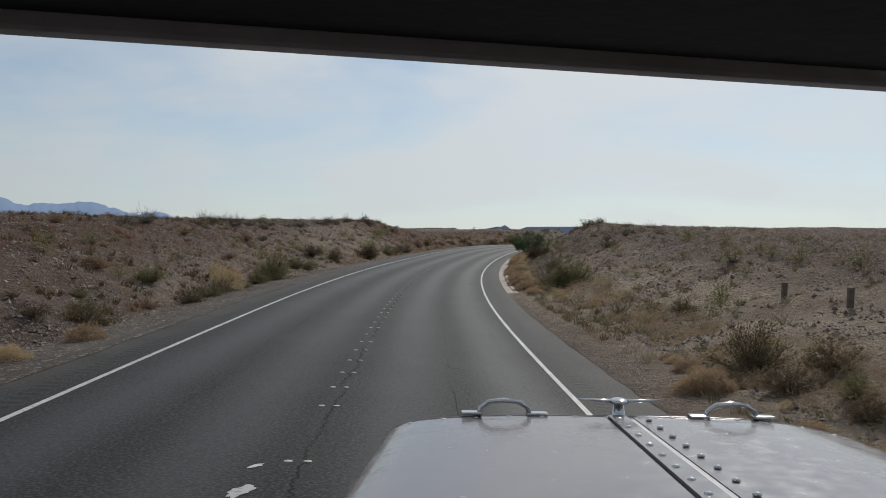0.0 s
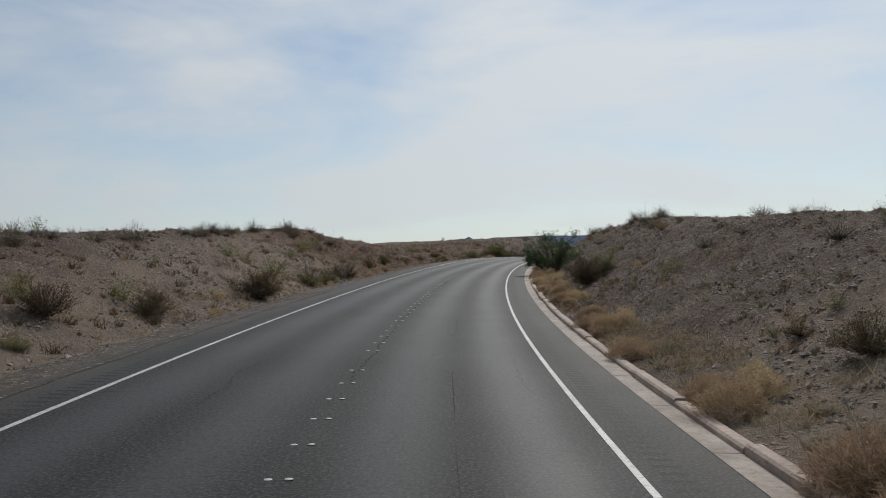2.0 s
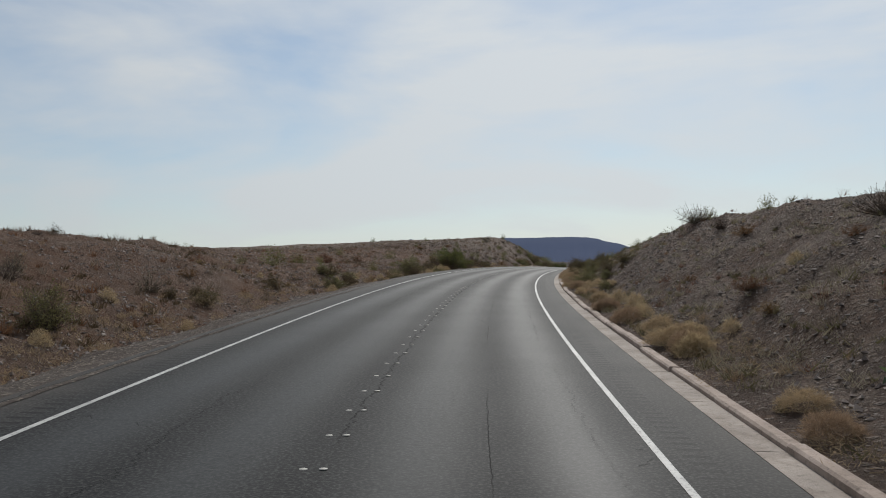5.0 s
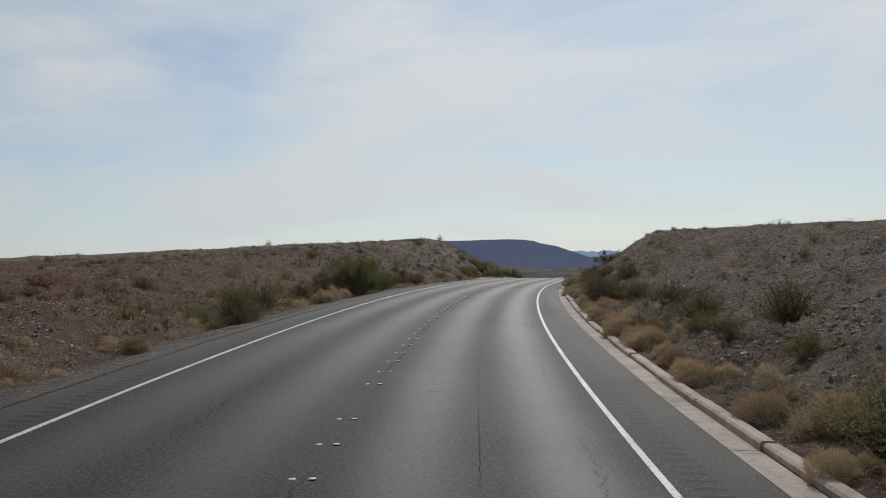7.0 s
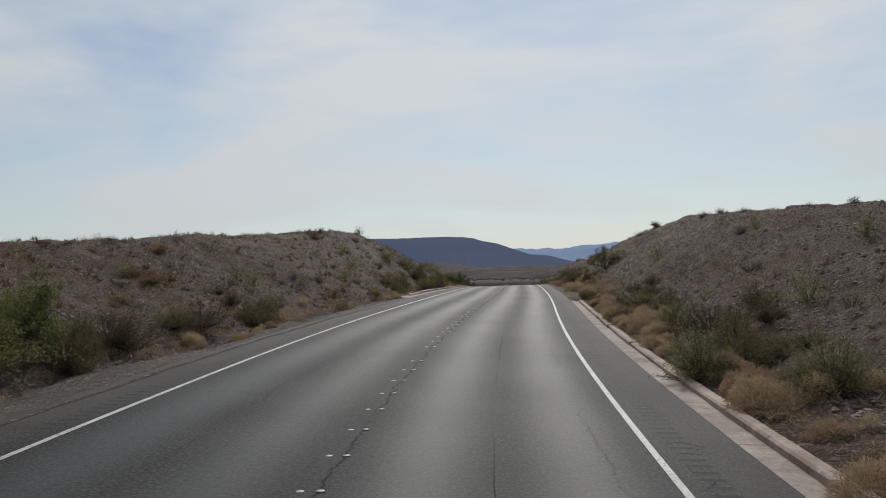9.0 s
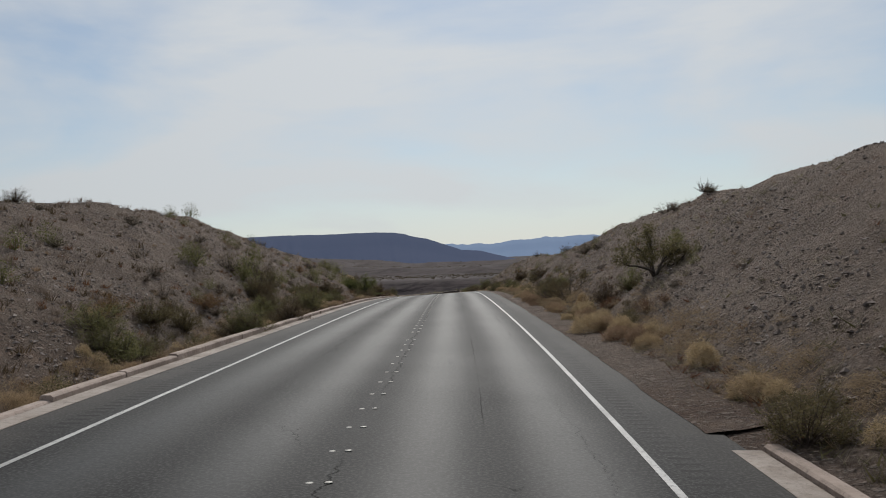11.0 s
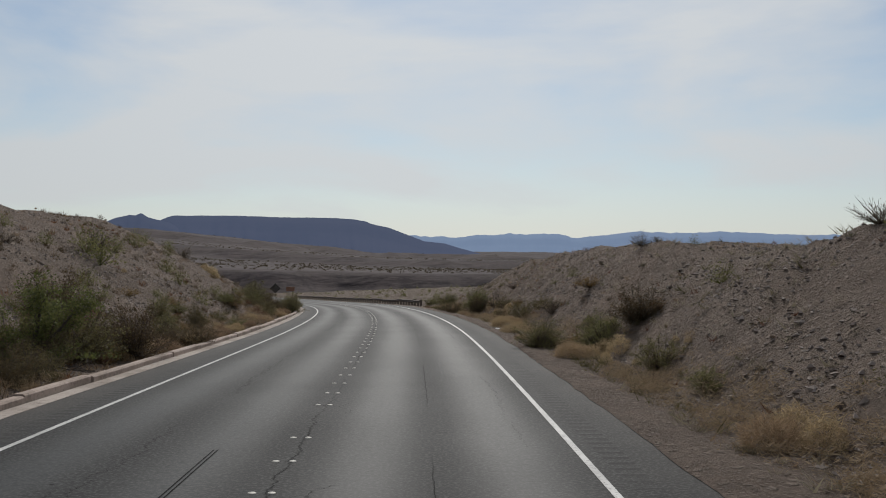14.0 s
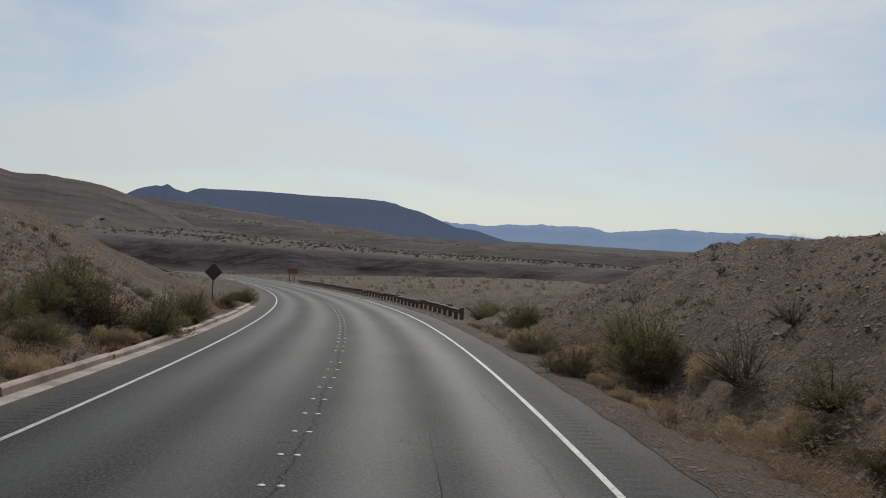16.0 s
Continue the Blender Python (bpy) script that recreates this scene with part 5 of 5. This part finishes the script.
def grid_z(s, u):
    """Height of the ground mesh at arrays of s, u."""
    ss, us, zz = GRID
    i = np.clip(np.searchsorted(ss, s) - 1, 0, len(ss) - 2)
    j = np.clip(np.searchsorted(us, u) - 1, 0, len(us) - 2)
    a, b = (s - ss[i]) / (ss[i + 1] - ss[i]), (u - us[j]) / (us[j + 1] - us[j])
    return (zz[i, j] * (1 - a) + zz[i + 1, j] * a) * (1 - b) + (zz[i, j + 1] * (1 - a) + zz[i + 1, j + 1] * a) * b


def scatter_stones(name, n, seed, s0, s1, side, material, label, band=(6.3, 15, 1.4), grain=(0.02, 0.06)):
    """Angular fragments, half sunk into the ground, thicker in some patches."""
    rng = np.random.default_rng(seed)
    s = rng.uniform(s0, s1, n * 2)
    u = side * (band[0] + band[1] * rng.random(n * 2) ** band[2])
    patch = np.sin(s * 0.31 + seed) * np.sin(u * 0.9 + s * 0.07) + 0.6 * np.sin(s * 0.93 + u * 0.5) + 0.5 * np.sin(u * 2.1 - s * 0.4)
    keep = np.nonzero(patch > rng.uniform(-1.3, 1.1, n * 2))[0][:n]
    s, u = s[keep], u[keep]
    n = len(s)
    size = grain[0] + grain[1] * rng.random(n) ** 2.6
    x, y = road_xy(s, u)
    centre = np.stack([x, y, grid_z(s, u) + size * 0.12], 1)
    base = np.array([(1, 0, 0), (-1, 0, 0), (0, 1, 0), (0, -1, 0), (0, 0, 1), (0, 0, -1)], float)
    v = base[None] * rng.uniform(0.55, 1.25, (n, 6, 1)) + rng.normal(0, 0.2, (n, 6, 3))
    v *= np.stack([rng.uniform(0.8, 1.5, n), rng.uniform(0.7, 1.2, n), rng.uniform(0.55, 0.95, n)], 1)[:, None]
    turn = rng.uniform(0, 6.28, n)
    c, d = np.cos(turn)[:, None], np.sin(turn)[:, None]
    v = np.stack([v[:, :, 0] * c - v[:, :, 1] * d, v[:, :, 0] * d + v[:, :, 1] * c, v[:, :, 2]], 2) * size[:, None, None] + centre[:, None]
    tri = np.array([(0, 2, 4), (2, 1, 4), (1, 3, 4), (3, 0, 4), (2, 0, 5), (1, 2, 5), (3, 1, 5), (0, 3, 5)])
    f = (tri[None] + 6 * np.arange(n)[:, None, None]).reshape(-1, 3)
    return tagged(mesh_object(name, v.reshape(-1, 3).tolist(), f.tolist(), material, smooth=False), label, "stones", kind="stuff")


ROCK = stone_mat()
scatter_stones("bank_stones", 90000, 1, 5, 350, 1, ROCK, "loose grey and pink stones on the cut bank")
scatter_stones("bank_stones", 90000, 2, 5, 350, -1, ROCK, "loose grey and brown stones on the cut bank")


for s0, s1, side in ((4, 226, -1), (4, 42, 1), (228, 345, 1)):
    scatter_stones("verge_gravel", int(26 * (s1 - s0)), int(s1) + side + 1, s0, s1, side, ROCK, "fine loose gravel beside the asphalt", (4.95, 1.7, 1.0), (0.008, 0.03))


# ---- low dry tufts and seedlings strewn over the slopes ----
def scatter_tufts(name, n, seed, side, material, label, big):
    rng = random.Random(seed)
    verts, faces = [], []
    for _ in range(n):
        s = rng.uniform(2, 350)
        u = side * (5.6 + 34 * rng.random() ** 1.8)
        if side < 0 and s < 226 and u > -7.1:
            continue
        if noise.noise(Vector((s * 0.09, u * 0.14, seed))) < rng.uniform(-0.35, 0.3):
            continue
        x, y = road_xy(s, u)
        p = Vector((float(x), float(y), ground_z(s, u) - 0.01))
        h = big * rng.uniform(0.4, 1.2)
        for _ in range(rng.randint(14, 24)):
            d = Vector((rng.gauss(0, 0.55), rng.gauss(0, 0.55), 1)).normalized() * h * rng.uniform(0.5, 1.1)
            q = p + Vector((rng.gauss(0, h * 0.25), rng.gauss(0, h * 0.25), 0))
            a = d.orthogonal().normalized() * rng.uniform(0.008, 0.02)
            k = len(verts)
            verts.extend((tuple(q - a), tuple(q + a), tuple(q + d)))
            faces.append((k, k + 1, k + 2))
    return tagged(mesh_object(name, verts, faces, material, smooth=False), label, "dry grass", kind="stuff")


for side in (-1, 1):
    scatter_tufts("straw_tufts", 5000, 5 + side, side, STRAW, "sparse dry straw tufts on the desert slope", 0.22)
    scatter_tufts("low_scrub", 9000, 15 + side, side, LEAF_GREY, "sparse low grey-brown scrub on the desert slope", 0.34)
    scatter_tufts("olive_scrub", 8000, 25 + side, side, LEAF_OLIVE, "low olive green scrub on the desert slope", 0.36)


for side in (-1, 1):
    scatter_tufts("rust_scrub", 3500, 35 + side, side, LEAF_RUST, "low rust-brown dried scrub on the desert slope", 0.3)


def roadside_fuzz(name, n, seed, bands, label):
    """Low matted dry growth along the foot of the banks, joined."""
    rng = random.Random(seed)
    verts, faces = [], []
    for _ in range(n):
        s0, s1, u0, u1 = bands[rng.randrange(len(bands))]
        s, u = rng.uniform(s0, s1), rng.uniform(u0, u1)
        if noise.noise(Vector((s * 0.16, u * 0.5, seed))) < rng.uniform(-0.4, 0.25):
            continue
        x, y = road_xy(s, u)
        p = Vector((float(x), float(y), ground_z(s, u) - 0.02))
        r = rng.uniform(0.12, 0.45)
        for _ in range(130):
            az, cz = rng.uniform(0, 6.28), rng.random()
            sz = math.sqrt(1 - cz * cz)
            q = p + Vector((math.cos(az) * sz * r * 1.4, math.sin(az) * sz * r * 1.4, cz * r)) * rng.uniform(0.4, 1.0)
            t = Vector((rng.gauss(0, 0.6), rng.gauss(0, 0.6), rng.gauss(0.35, 0.5))).normalized() * rng.uniform(0.06, 0.16)
            a = t.orthogonal().normalized() * rng.uniform(0.004, 0.008)
            k = len(verts)
            verts.extend((tuple(q - a), tuple(q + a), tuple(q + t)))
            faces.append((k, k + 1, k + 2))
    return tagged(mesh_object(name, verts, faces, STRAW, smooth=False), label, "dry grass", kind="stuff")


roadside_fuzz("roadside_straw", 4200, 41, ((42, 226, 5.5, 7.0), (226, 345, 5.8, 7.8), (226, 345, 5.8, 7.4), (226, 345, 5.8, 7.4), (228, 364, -7.4, -5.85), (228, 364, -7.4, -5.85), (60, 228, -8.2, -6.6), (0, 42, 6.6, 8.5)), "matted dry straw along the foot of the bank")


def scrap(name, s, u, size, material, label, seed):
    """A crumpled bit of litter on the ground."""
    rng = random.Random(seed)
    bm = bmesh.new()
    bmesh.ops.create_icosphere(bm, subdivisions=2, radius=1.0)
    for v in bm.verts:
        v.co = Vector((v.co.x * 1.2, v.co.y * 0.9, max(v.co.z * 0.75, -0.45))) * size * rng.uniform(0.7, 1.15)
    me = bpy.data.meshes.new(name)
    bm.to_mesh(me)
    bm.free()
    me.materials.append(material)
    ob = tagged(new(name, me), label, "litter")
    ob.matrix_basis = on_road(s, u, size * 0.4)


scrap("paper_scrap", 310.9, 5.15, 0.09, simple("pale_paper", (0.6, 0.58, 0.55), (0.75, 0.73, 0.7), 12, 0.85), "crumpled white paper scrap on the gravel", 3)
scrap("red_scrap", 329.2, -5.96, 0.12, simple("faded_red", (0.25, 0.05, 0.035), (0.36, 0.09, 0.06), 9, 0.7), "crumpled faded red scrap beside the kerb", 4)


def valley_scrub(n):
    """Low bushes strewn over the valley beyond the road, joined."""
    rng = random.Random(61)
    verts, faces = [], []
    for _ in range(n):
        az, r = rng.uniform(-14, 38), 190 + 900 * rng.random() ** 1.5
        x, y = polar(az, r)
        if abs(plain_z(az, r + 7) - plain_z(az, r - 7)) > 1.3:
            continue
        p = Vector((x, y, plain_z(az, r) - 0.1))
        h = rng.uniform(0.3, 0.95)
        for _ in range(14):
            c = p + Vector((rng.gauss(0, 0.4), rng.gauss(0, 0.4), rng.uniform(0.1, 0.7))) * h
            leaf(verts, faces, c, h * 0.55, rng)
    return tagged(mesh_object("valley_scrub", verts, faces, LEAF_GREY_DARK, smooth=False), "low dark scrub dotted over the dry valley", "scrub", kind="stuff")


LEAF_GREY_DARK = leaf_mat("valley_scrub_leaf", (0.075, 0.06, 0.04), (0.15, 0.12, 0.078), 0.2)
valley_scrub(7000)


# ---- old truck at the start of the road: its long hood and the edge of its cab roof ----
TRUCK_PAINT, _nt, _b = mat("truck_cream_paint", 0.22)
_nt.links.new(blend(_nt, span(_nt, noise_of(_nt, 1.4, 4), 0.35, 0.65), (0.165, 0.148, 0.156), (0.20, 0.18, 0.186)), _b.inputs["Base Color"])
_nt.links.new(span(_nt, noise_of(_nt, 22, 5), 0.3, 0.75, 0.12, 0.3), _b.inputs["Roughness"])
_b.inputs["Coat Weight"].default_value = 0.15
DARK_TRIM = simple("dark_cab_lining", (0.003, 0.004, 0.005), (0.007, 0.008, 0.010), 9, 0.85, bumped=0.002)
RUBBER = simple("grey_rubber_seal", (0.5, 0.48, 0.48), (0.62, 0.6, 0.6), 20, 0.8)
CHROME = simple("chrome", (0.45, 0.46, 0.47), (0.55, 0.56, 0.57), 15, 0.14, 1.0)
BLACK = simple("black_chassis", (0.02, 0.02, 0.02), (0.04, 0.038, 0.036), 6, 0.7)
TYRE = simple("tyre_rubber", (0.018, 0.018, 0.018), (0.035, 0.034, 0.033), 14, 0.9, bumped=0.004)


def truck():
    e = tagged(new("old_truck"), "old cream truck with a long riveted hood and chrome handles", "truck")
    e.matrix_basis = pose(1.22, 0.0, EYE_H, 0, 0, 0)
    cx, front, back, top = 0.4575, 2.0, 0.74, -0.351
    # the hood widens towards the cab and stands slightly askew to the road
    hx_at = lambda x, y: cx + x * (1 + 0.22 * (front - y)) + 0.014 * (front - y)
    left = [(0.034, 0.0), (0.2, 0.0), (0.32, -0.004), (0.41, -0.010), (0.463, -0.016), (0.495, -0.024), (0.52, -0.036), (0.537, -0.053), (0.546, -0.09), (0.55, -0.36)]
    right = [(0.03, 0.0), (0.2, -0.001), (0.32, -0.004), (0.40, -0.014), (0.466, -0.026), (0.53, -0.042), (0.58, -0.06), (0.62, -0.083), (0.645, -0.115), (0.655, -0.36)]
    # hood halves: crowned sheet with rounded shoulders
    for side in (-1, 1):
        bm = bmesh.new()
        prof = left if side < 0 else right
        rows = []
        for y, drop in ((front + 0.012, -0.03), (front + 0.006, -0.008), (front - 0.004, 0.0), (front - 0.012, 0.0), (front - 0.03, 0.0), (front - 0.3, 0.0), (front - 0.7, 0.0), (back + 0.2, 0.0), (back, 0.0)):
            rows.append([bm.verts.new((hx_at(side * x, y), y, top + z + drop - 0.012 * (front - y))) for x, z in prof])
        for p, q in zip(rows, rows[1:]):
            for i in range(len(prof) - 1):
                f = (p[i], p[i + 1], q[i + 1], q[i])
                bm.faces.new(f if side < 0 else f[::-1])
        bmesh.ops.recalc_face_normals(bm, faces=bm.faces)
        if sum(f.normal.z * f.calc_area() for f in bm.faces) < 0:
            bmesh.ops.reverse_faces(bm, faces=bm.faces)
        part("hood_panel", bm, TRUCK_PAINT, e, "glossy cream painted hood half", smooth=True)
    # flat hinge strip along the middle, a dark seam beside it and a groove within it
    lean = lambda y: -0.012 * (front - y)
    for nm, x0, x1, h, mt in (("hinge_strip", -0.027, 0.014, 0.003, TRUCK_PAINT), ("seam", -0.034, -0.027, -0.004, BLACK), ("groove", 0.014, 0.030, -0.002, RUBBER)):
        bm = bmesh.new()
        q = [[bm.verts.new((hx_at(x, y), y, top + lean(y) + h - d)) for x in (x0, x1)] for y in (front, back) for d in (0.0, 0.01)]
        for f in ((q[0][0], q[0][1], q[2][1], q[2][0]), (q[1][0], q[3][0], q[3][1], q[1][1]), (q[0][0], q[2][0], q[3][0], q[1][0]), (q[0][1], q[1][1], q[3][1], q[2][1]), (q[0][0], q[1][0], q[1][1], q[0][1]), (q[2][0], q[2][1], q[3][1], q[3][0])):
            bm.faces.new(f)
        bmesh.ops.recalc_face_normals(bm, faces=bm.faces)
        part(nm, bm, mt, e)
    rivet = None
    rim = lambda x: float(np.interp(x, [-p[0] for p in left[::-1]] + [p[0] for p in right], [p[1] for p in left[::-1]] + [p[1] for p in right]))
    spots = [(dx, front - 0.05 - 0.085 * i) for dx in (-0.012, 0.055) for i in range(14)] + [(x, front - 0.012) for x in np.arange(-0.48, 0.5, 0.075)]
    for x, y in spots:
        if rivet is None:
            bm = bmesh.new()
            bmesh.ops.create_uvsphere(bm, u_segments=10, v_segments=6, radius=0.0075)
            for v in bm.verts:
                v.co.z *= 0.6
            o = part("rivet", bm, CHROME, e, "bright domed rivet", smooth=True)
            rivet = o.data
        else:
            o = new("rivet", rivet)
            o.parent = e
        o.location = (hx_at(x, y), y, top - 0.012 * (front - y) + rim(x) + (0.003 if y < front - 0.03 else -0.002))
    # bright bead along the front edge
    bm = bmesh.new()
    tube(bm, [(cx + x, front + 0.004, top - 0.003 + rim(x)) for x in np.linspace(-0.54, 0.64, 61)], 0.0045, 6)
    part("front_bead", bm, TRUCK_PAINT, e, smooth=True)
    # lift handles: a flat bow on two feet
    for hx in (cx - 0.2655, cx + 0.26):
        bm = bmesh.new()
        z0 = top - 0.007
        tube(bm, [(hx - 0.06, front + 0.0, z0), (hx - 0.055, front, z0 + 0.022), (hx - 0.035, front, z0 + 0.036), (hx, front, z0 + 0.040), (hx + 0.035, front, z0 + 0.036), (hx + 0.055, front, z0 + 0.022), (hx + 0.06, front, z0)], 0.006, 8)
        h = part("lift_handle", bm, CHROME, e, "chrome hood lift handle", smooth=True)
        for fx in (-0.075, 0.075):
            bm = bmesh.new()
            box(bm, hx + fx - 0.024, hx + fx + 0.024, front - 0.014, front + 0.014, z0 + 0.006, z0 + 0.014, 0.003)
            part("foot", bm, CHROME, h)
    # winged cap ornament
    bm = bmesh.new()
    bmesh.ops.create_uvsphere(bm, u_segments=14, v_segments=8, radius=0.02, matrix=Matrix.Translation((cx + 0.005, front + 0.03, top + 0.03)) @ Matrix.Diagonal((1.1, 1.6, 0.42, 1)))
    o = part("hood_ornament", bm, CHROME, e, "chrome winged cap ornament", smooth=True)
    for side in (-1, 1):
        bm = bmesh.new()
        tube(bm, [(cx + 0.005, front + 0.03, top + 0.03), (cx + 0.005 + side * 0.045, front + 0.028, top + 0.031), (cx + 0.005 + side * 0.097, front + 0.02, top + 0.040)], [0.011, 0.009, 0.003], 6)
        for v in bm.verts:
            v.co.z = top + 0.032 + (v.co.z - top - 0.032) * 0.5
        part("wing", bm, CHROME, o, smooth=True)
    bm = bmesh.new()
    tube(bm, [(cx + 0.005, front + 0.03, top - 0.03), (cx + 0.005, front + 0.03, top + 0.022)], [0.022, 0.012], 10)
    part("filler_neck", bm, CHROME, o, smooth=True)
    # radiator shell and grille bars
    bm = bmesh.new()
    box(bm, cx - 0.50, cx + 0.50, front - 0.06, front + 0.06, -1.25, top - 0.03, 0.03)
    g = part("radiator_shell", bm, TRUCK_PAINT, e)
    for x in np.arange(-0.42, 0.43, 0.07):
        bm = bmesh.new()
        box(bm, cx + x - 0.012, cx + x + 0.012, front + 0.06, front + 0.085, -1.2, top - 0.1, 0.005)
        part("grille_bar", bm, CHROME, g)
    for side in (-1, 1):
        bm = bmesh.new()
        box(bm, cx + side * 0.545 - 0.012, cx + side * 0.545 + 0.012, back, front - 0.07, -1.2, top - 0.38, 0.004)
        part("side_panel", bm, TRUCK_PAINT, e)
        bm = bmesh.new()
        arch = [(1.42 + 0.62 * math.cos(a), -1.75 + 0.66 * math.sin(a)) for a in np.linspace(0.1, math.pi - 0.1, 12)]
        ring = [[bm.verts.new((cx + side * x, y, z)) for y, z in arch] for x in (0.57, 1.0)]
        for i in range(len(arch) - 1):
            bm.faces.new((ring[0][i], ring[0][i + 1], ring[1][i + 1], ring[1][i]))
        bmesh.ops.solidify(bm, geom=list(bm.faces), thickness=0.02)
        part("front_fender", bm, TRUCK_PAINT, e, smooth=True)
        bm = bmesh.new()
        bmesh.ops.create_uvsphere(bm, u_segments=16, v_segments=8, radius=0.1, matrix=Matrix.Translation((cx + side * 0.72, front + 0.0, -0.98)))
        part("headlight", bm, CHROME, e, smooth=True)
    for y in (1.42, -2.2):
        for side in (-1, 1):
            bm = bmesh.new()
            x = cx + side * 0.8
            bmesh.ops.create_cone(bm, cap_ends=True, segments=28, radius1=0.5, radius2=0.5, depth=0.26, matrix=Matrix.Translation((x, y, -EYE_H + 0.5)) @ Matrix.Rotation(math.pi / 2, 4, "Y"))
            bmesh.ops.bevel(bm, geom=[ed for ed in bm.edges if ed.calc_face_angle(0) > 0.9], offset=0.05, segments=2, affect="EDGES")
            w = part("wheel", bm, TYRE, e, smooth=True)
            bm = bmesh.new()
            bmesh.ops.create_cone(bm, cap_ends=True, segments=20, radius1=0.27, radius2=0.22, depth=0.3, matrix=Matrix.Translation((x, y, -EYE_H + 0.5)) @ Matrix.Rotation(math.pi / 2, 4, "Y"))
            part("rim", bm, CHROME, w)
    bm = bmesh.new()
    for side in (-1, 1):
        box(bm, cx + side * 0.42 - 0.05, cx + side * 0.42 + 0.05, -3.0, front - 0.1, -1.6, -1.35, 0.01)
    for y in (1.42, -2.2):
        box(bm, cx - 0.75, cx + 0.75, y - 0.06, y + 0.06, -1.85, -1.7, 0.01)
    part("chassis", bm, BLACK, e)
    # cab: firewall, floor, doors, back wall, roof with a dark lined front edge
    bm = bmesh.new()
    box(bm, cx - 0.92, cx + 0.92, 0.66, 0.74, -1.3, -0.45, 0.01)
    part("cowl", bm, TRUCK_PAINT, e)
    bm = bmesh.new()
    box(bm, cx - 0.92, cx + 0.92, -0.95, 0.66, -1.34, -1.28)
    part("cab_floor", bm, BLACK, e)
    bm = bmesh.new()
    box(bm, cx - 0.92, cx + 0.92, -1.0, -0.95, -1.3, 0.2, 0.01)
    part("cab_back", bm, TRUCK_PAINT, e)
    for side in (-1, 1):
        bm = bmesh.new()
        box(bm, cx + side * 0.94 - 0.025, cx + side * 0.94 + 0.025, -0.9, 0.64, -1.3, -0.42, 0.012)
        d = part("cab_door", bm, TRUCK_PAINT, e)
        bm = bmesh.new()
        box(bm, cx + side * 0.975 - 0.015, cx + side * 0.975 + 0.015, -0.75, -0.6, -0.62, -0.58, 0.006)
        part("handle", bm, CHROME, d)
    turn = Matrix.Translation((0, 0.563, 0)) @ Matrix.Rotation(radians(10.1), 4, "Z")
    for nm, dims, mt, lb in (("roof", (-0.42, 1.55, -1.5, 0.0, 0.1445, 0.2), DARK_TRIM, "dark lined cab roof"), ("header_seal", (-0.42, 1.55, -0.002, 0.014, 0.1325, 0.2), RUBBER, "grey rubber seal along the roof edge")):
        bm = bmesh.new()
        box(bm, *dims, bevel=0.004)
        bmesh.ops.transform(bm, matrix=turn, verts=bm.verts)
        part(nm, bm, mt, e, lb)
    return e


EYE_H = float(road_z(0.0, 1.22)) + 2.281
truck()
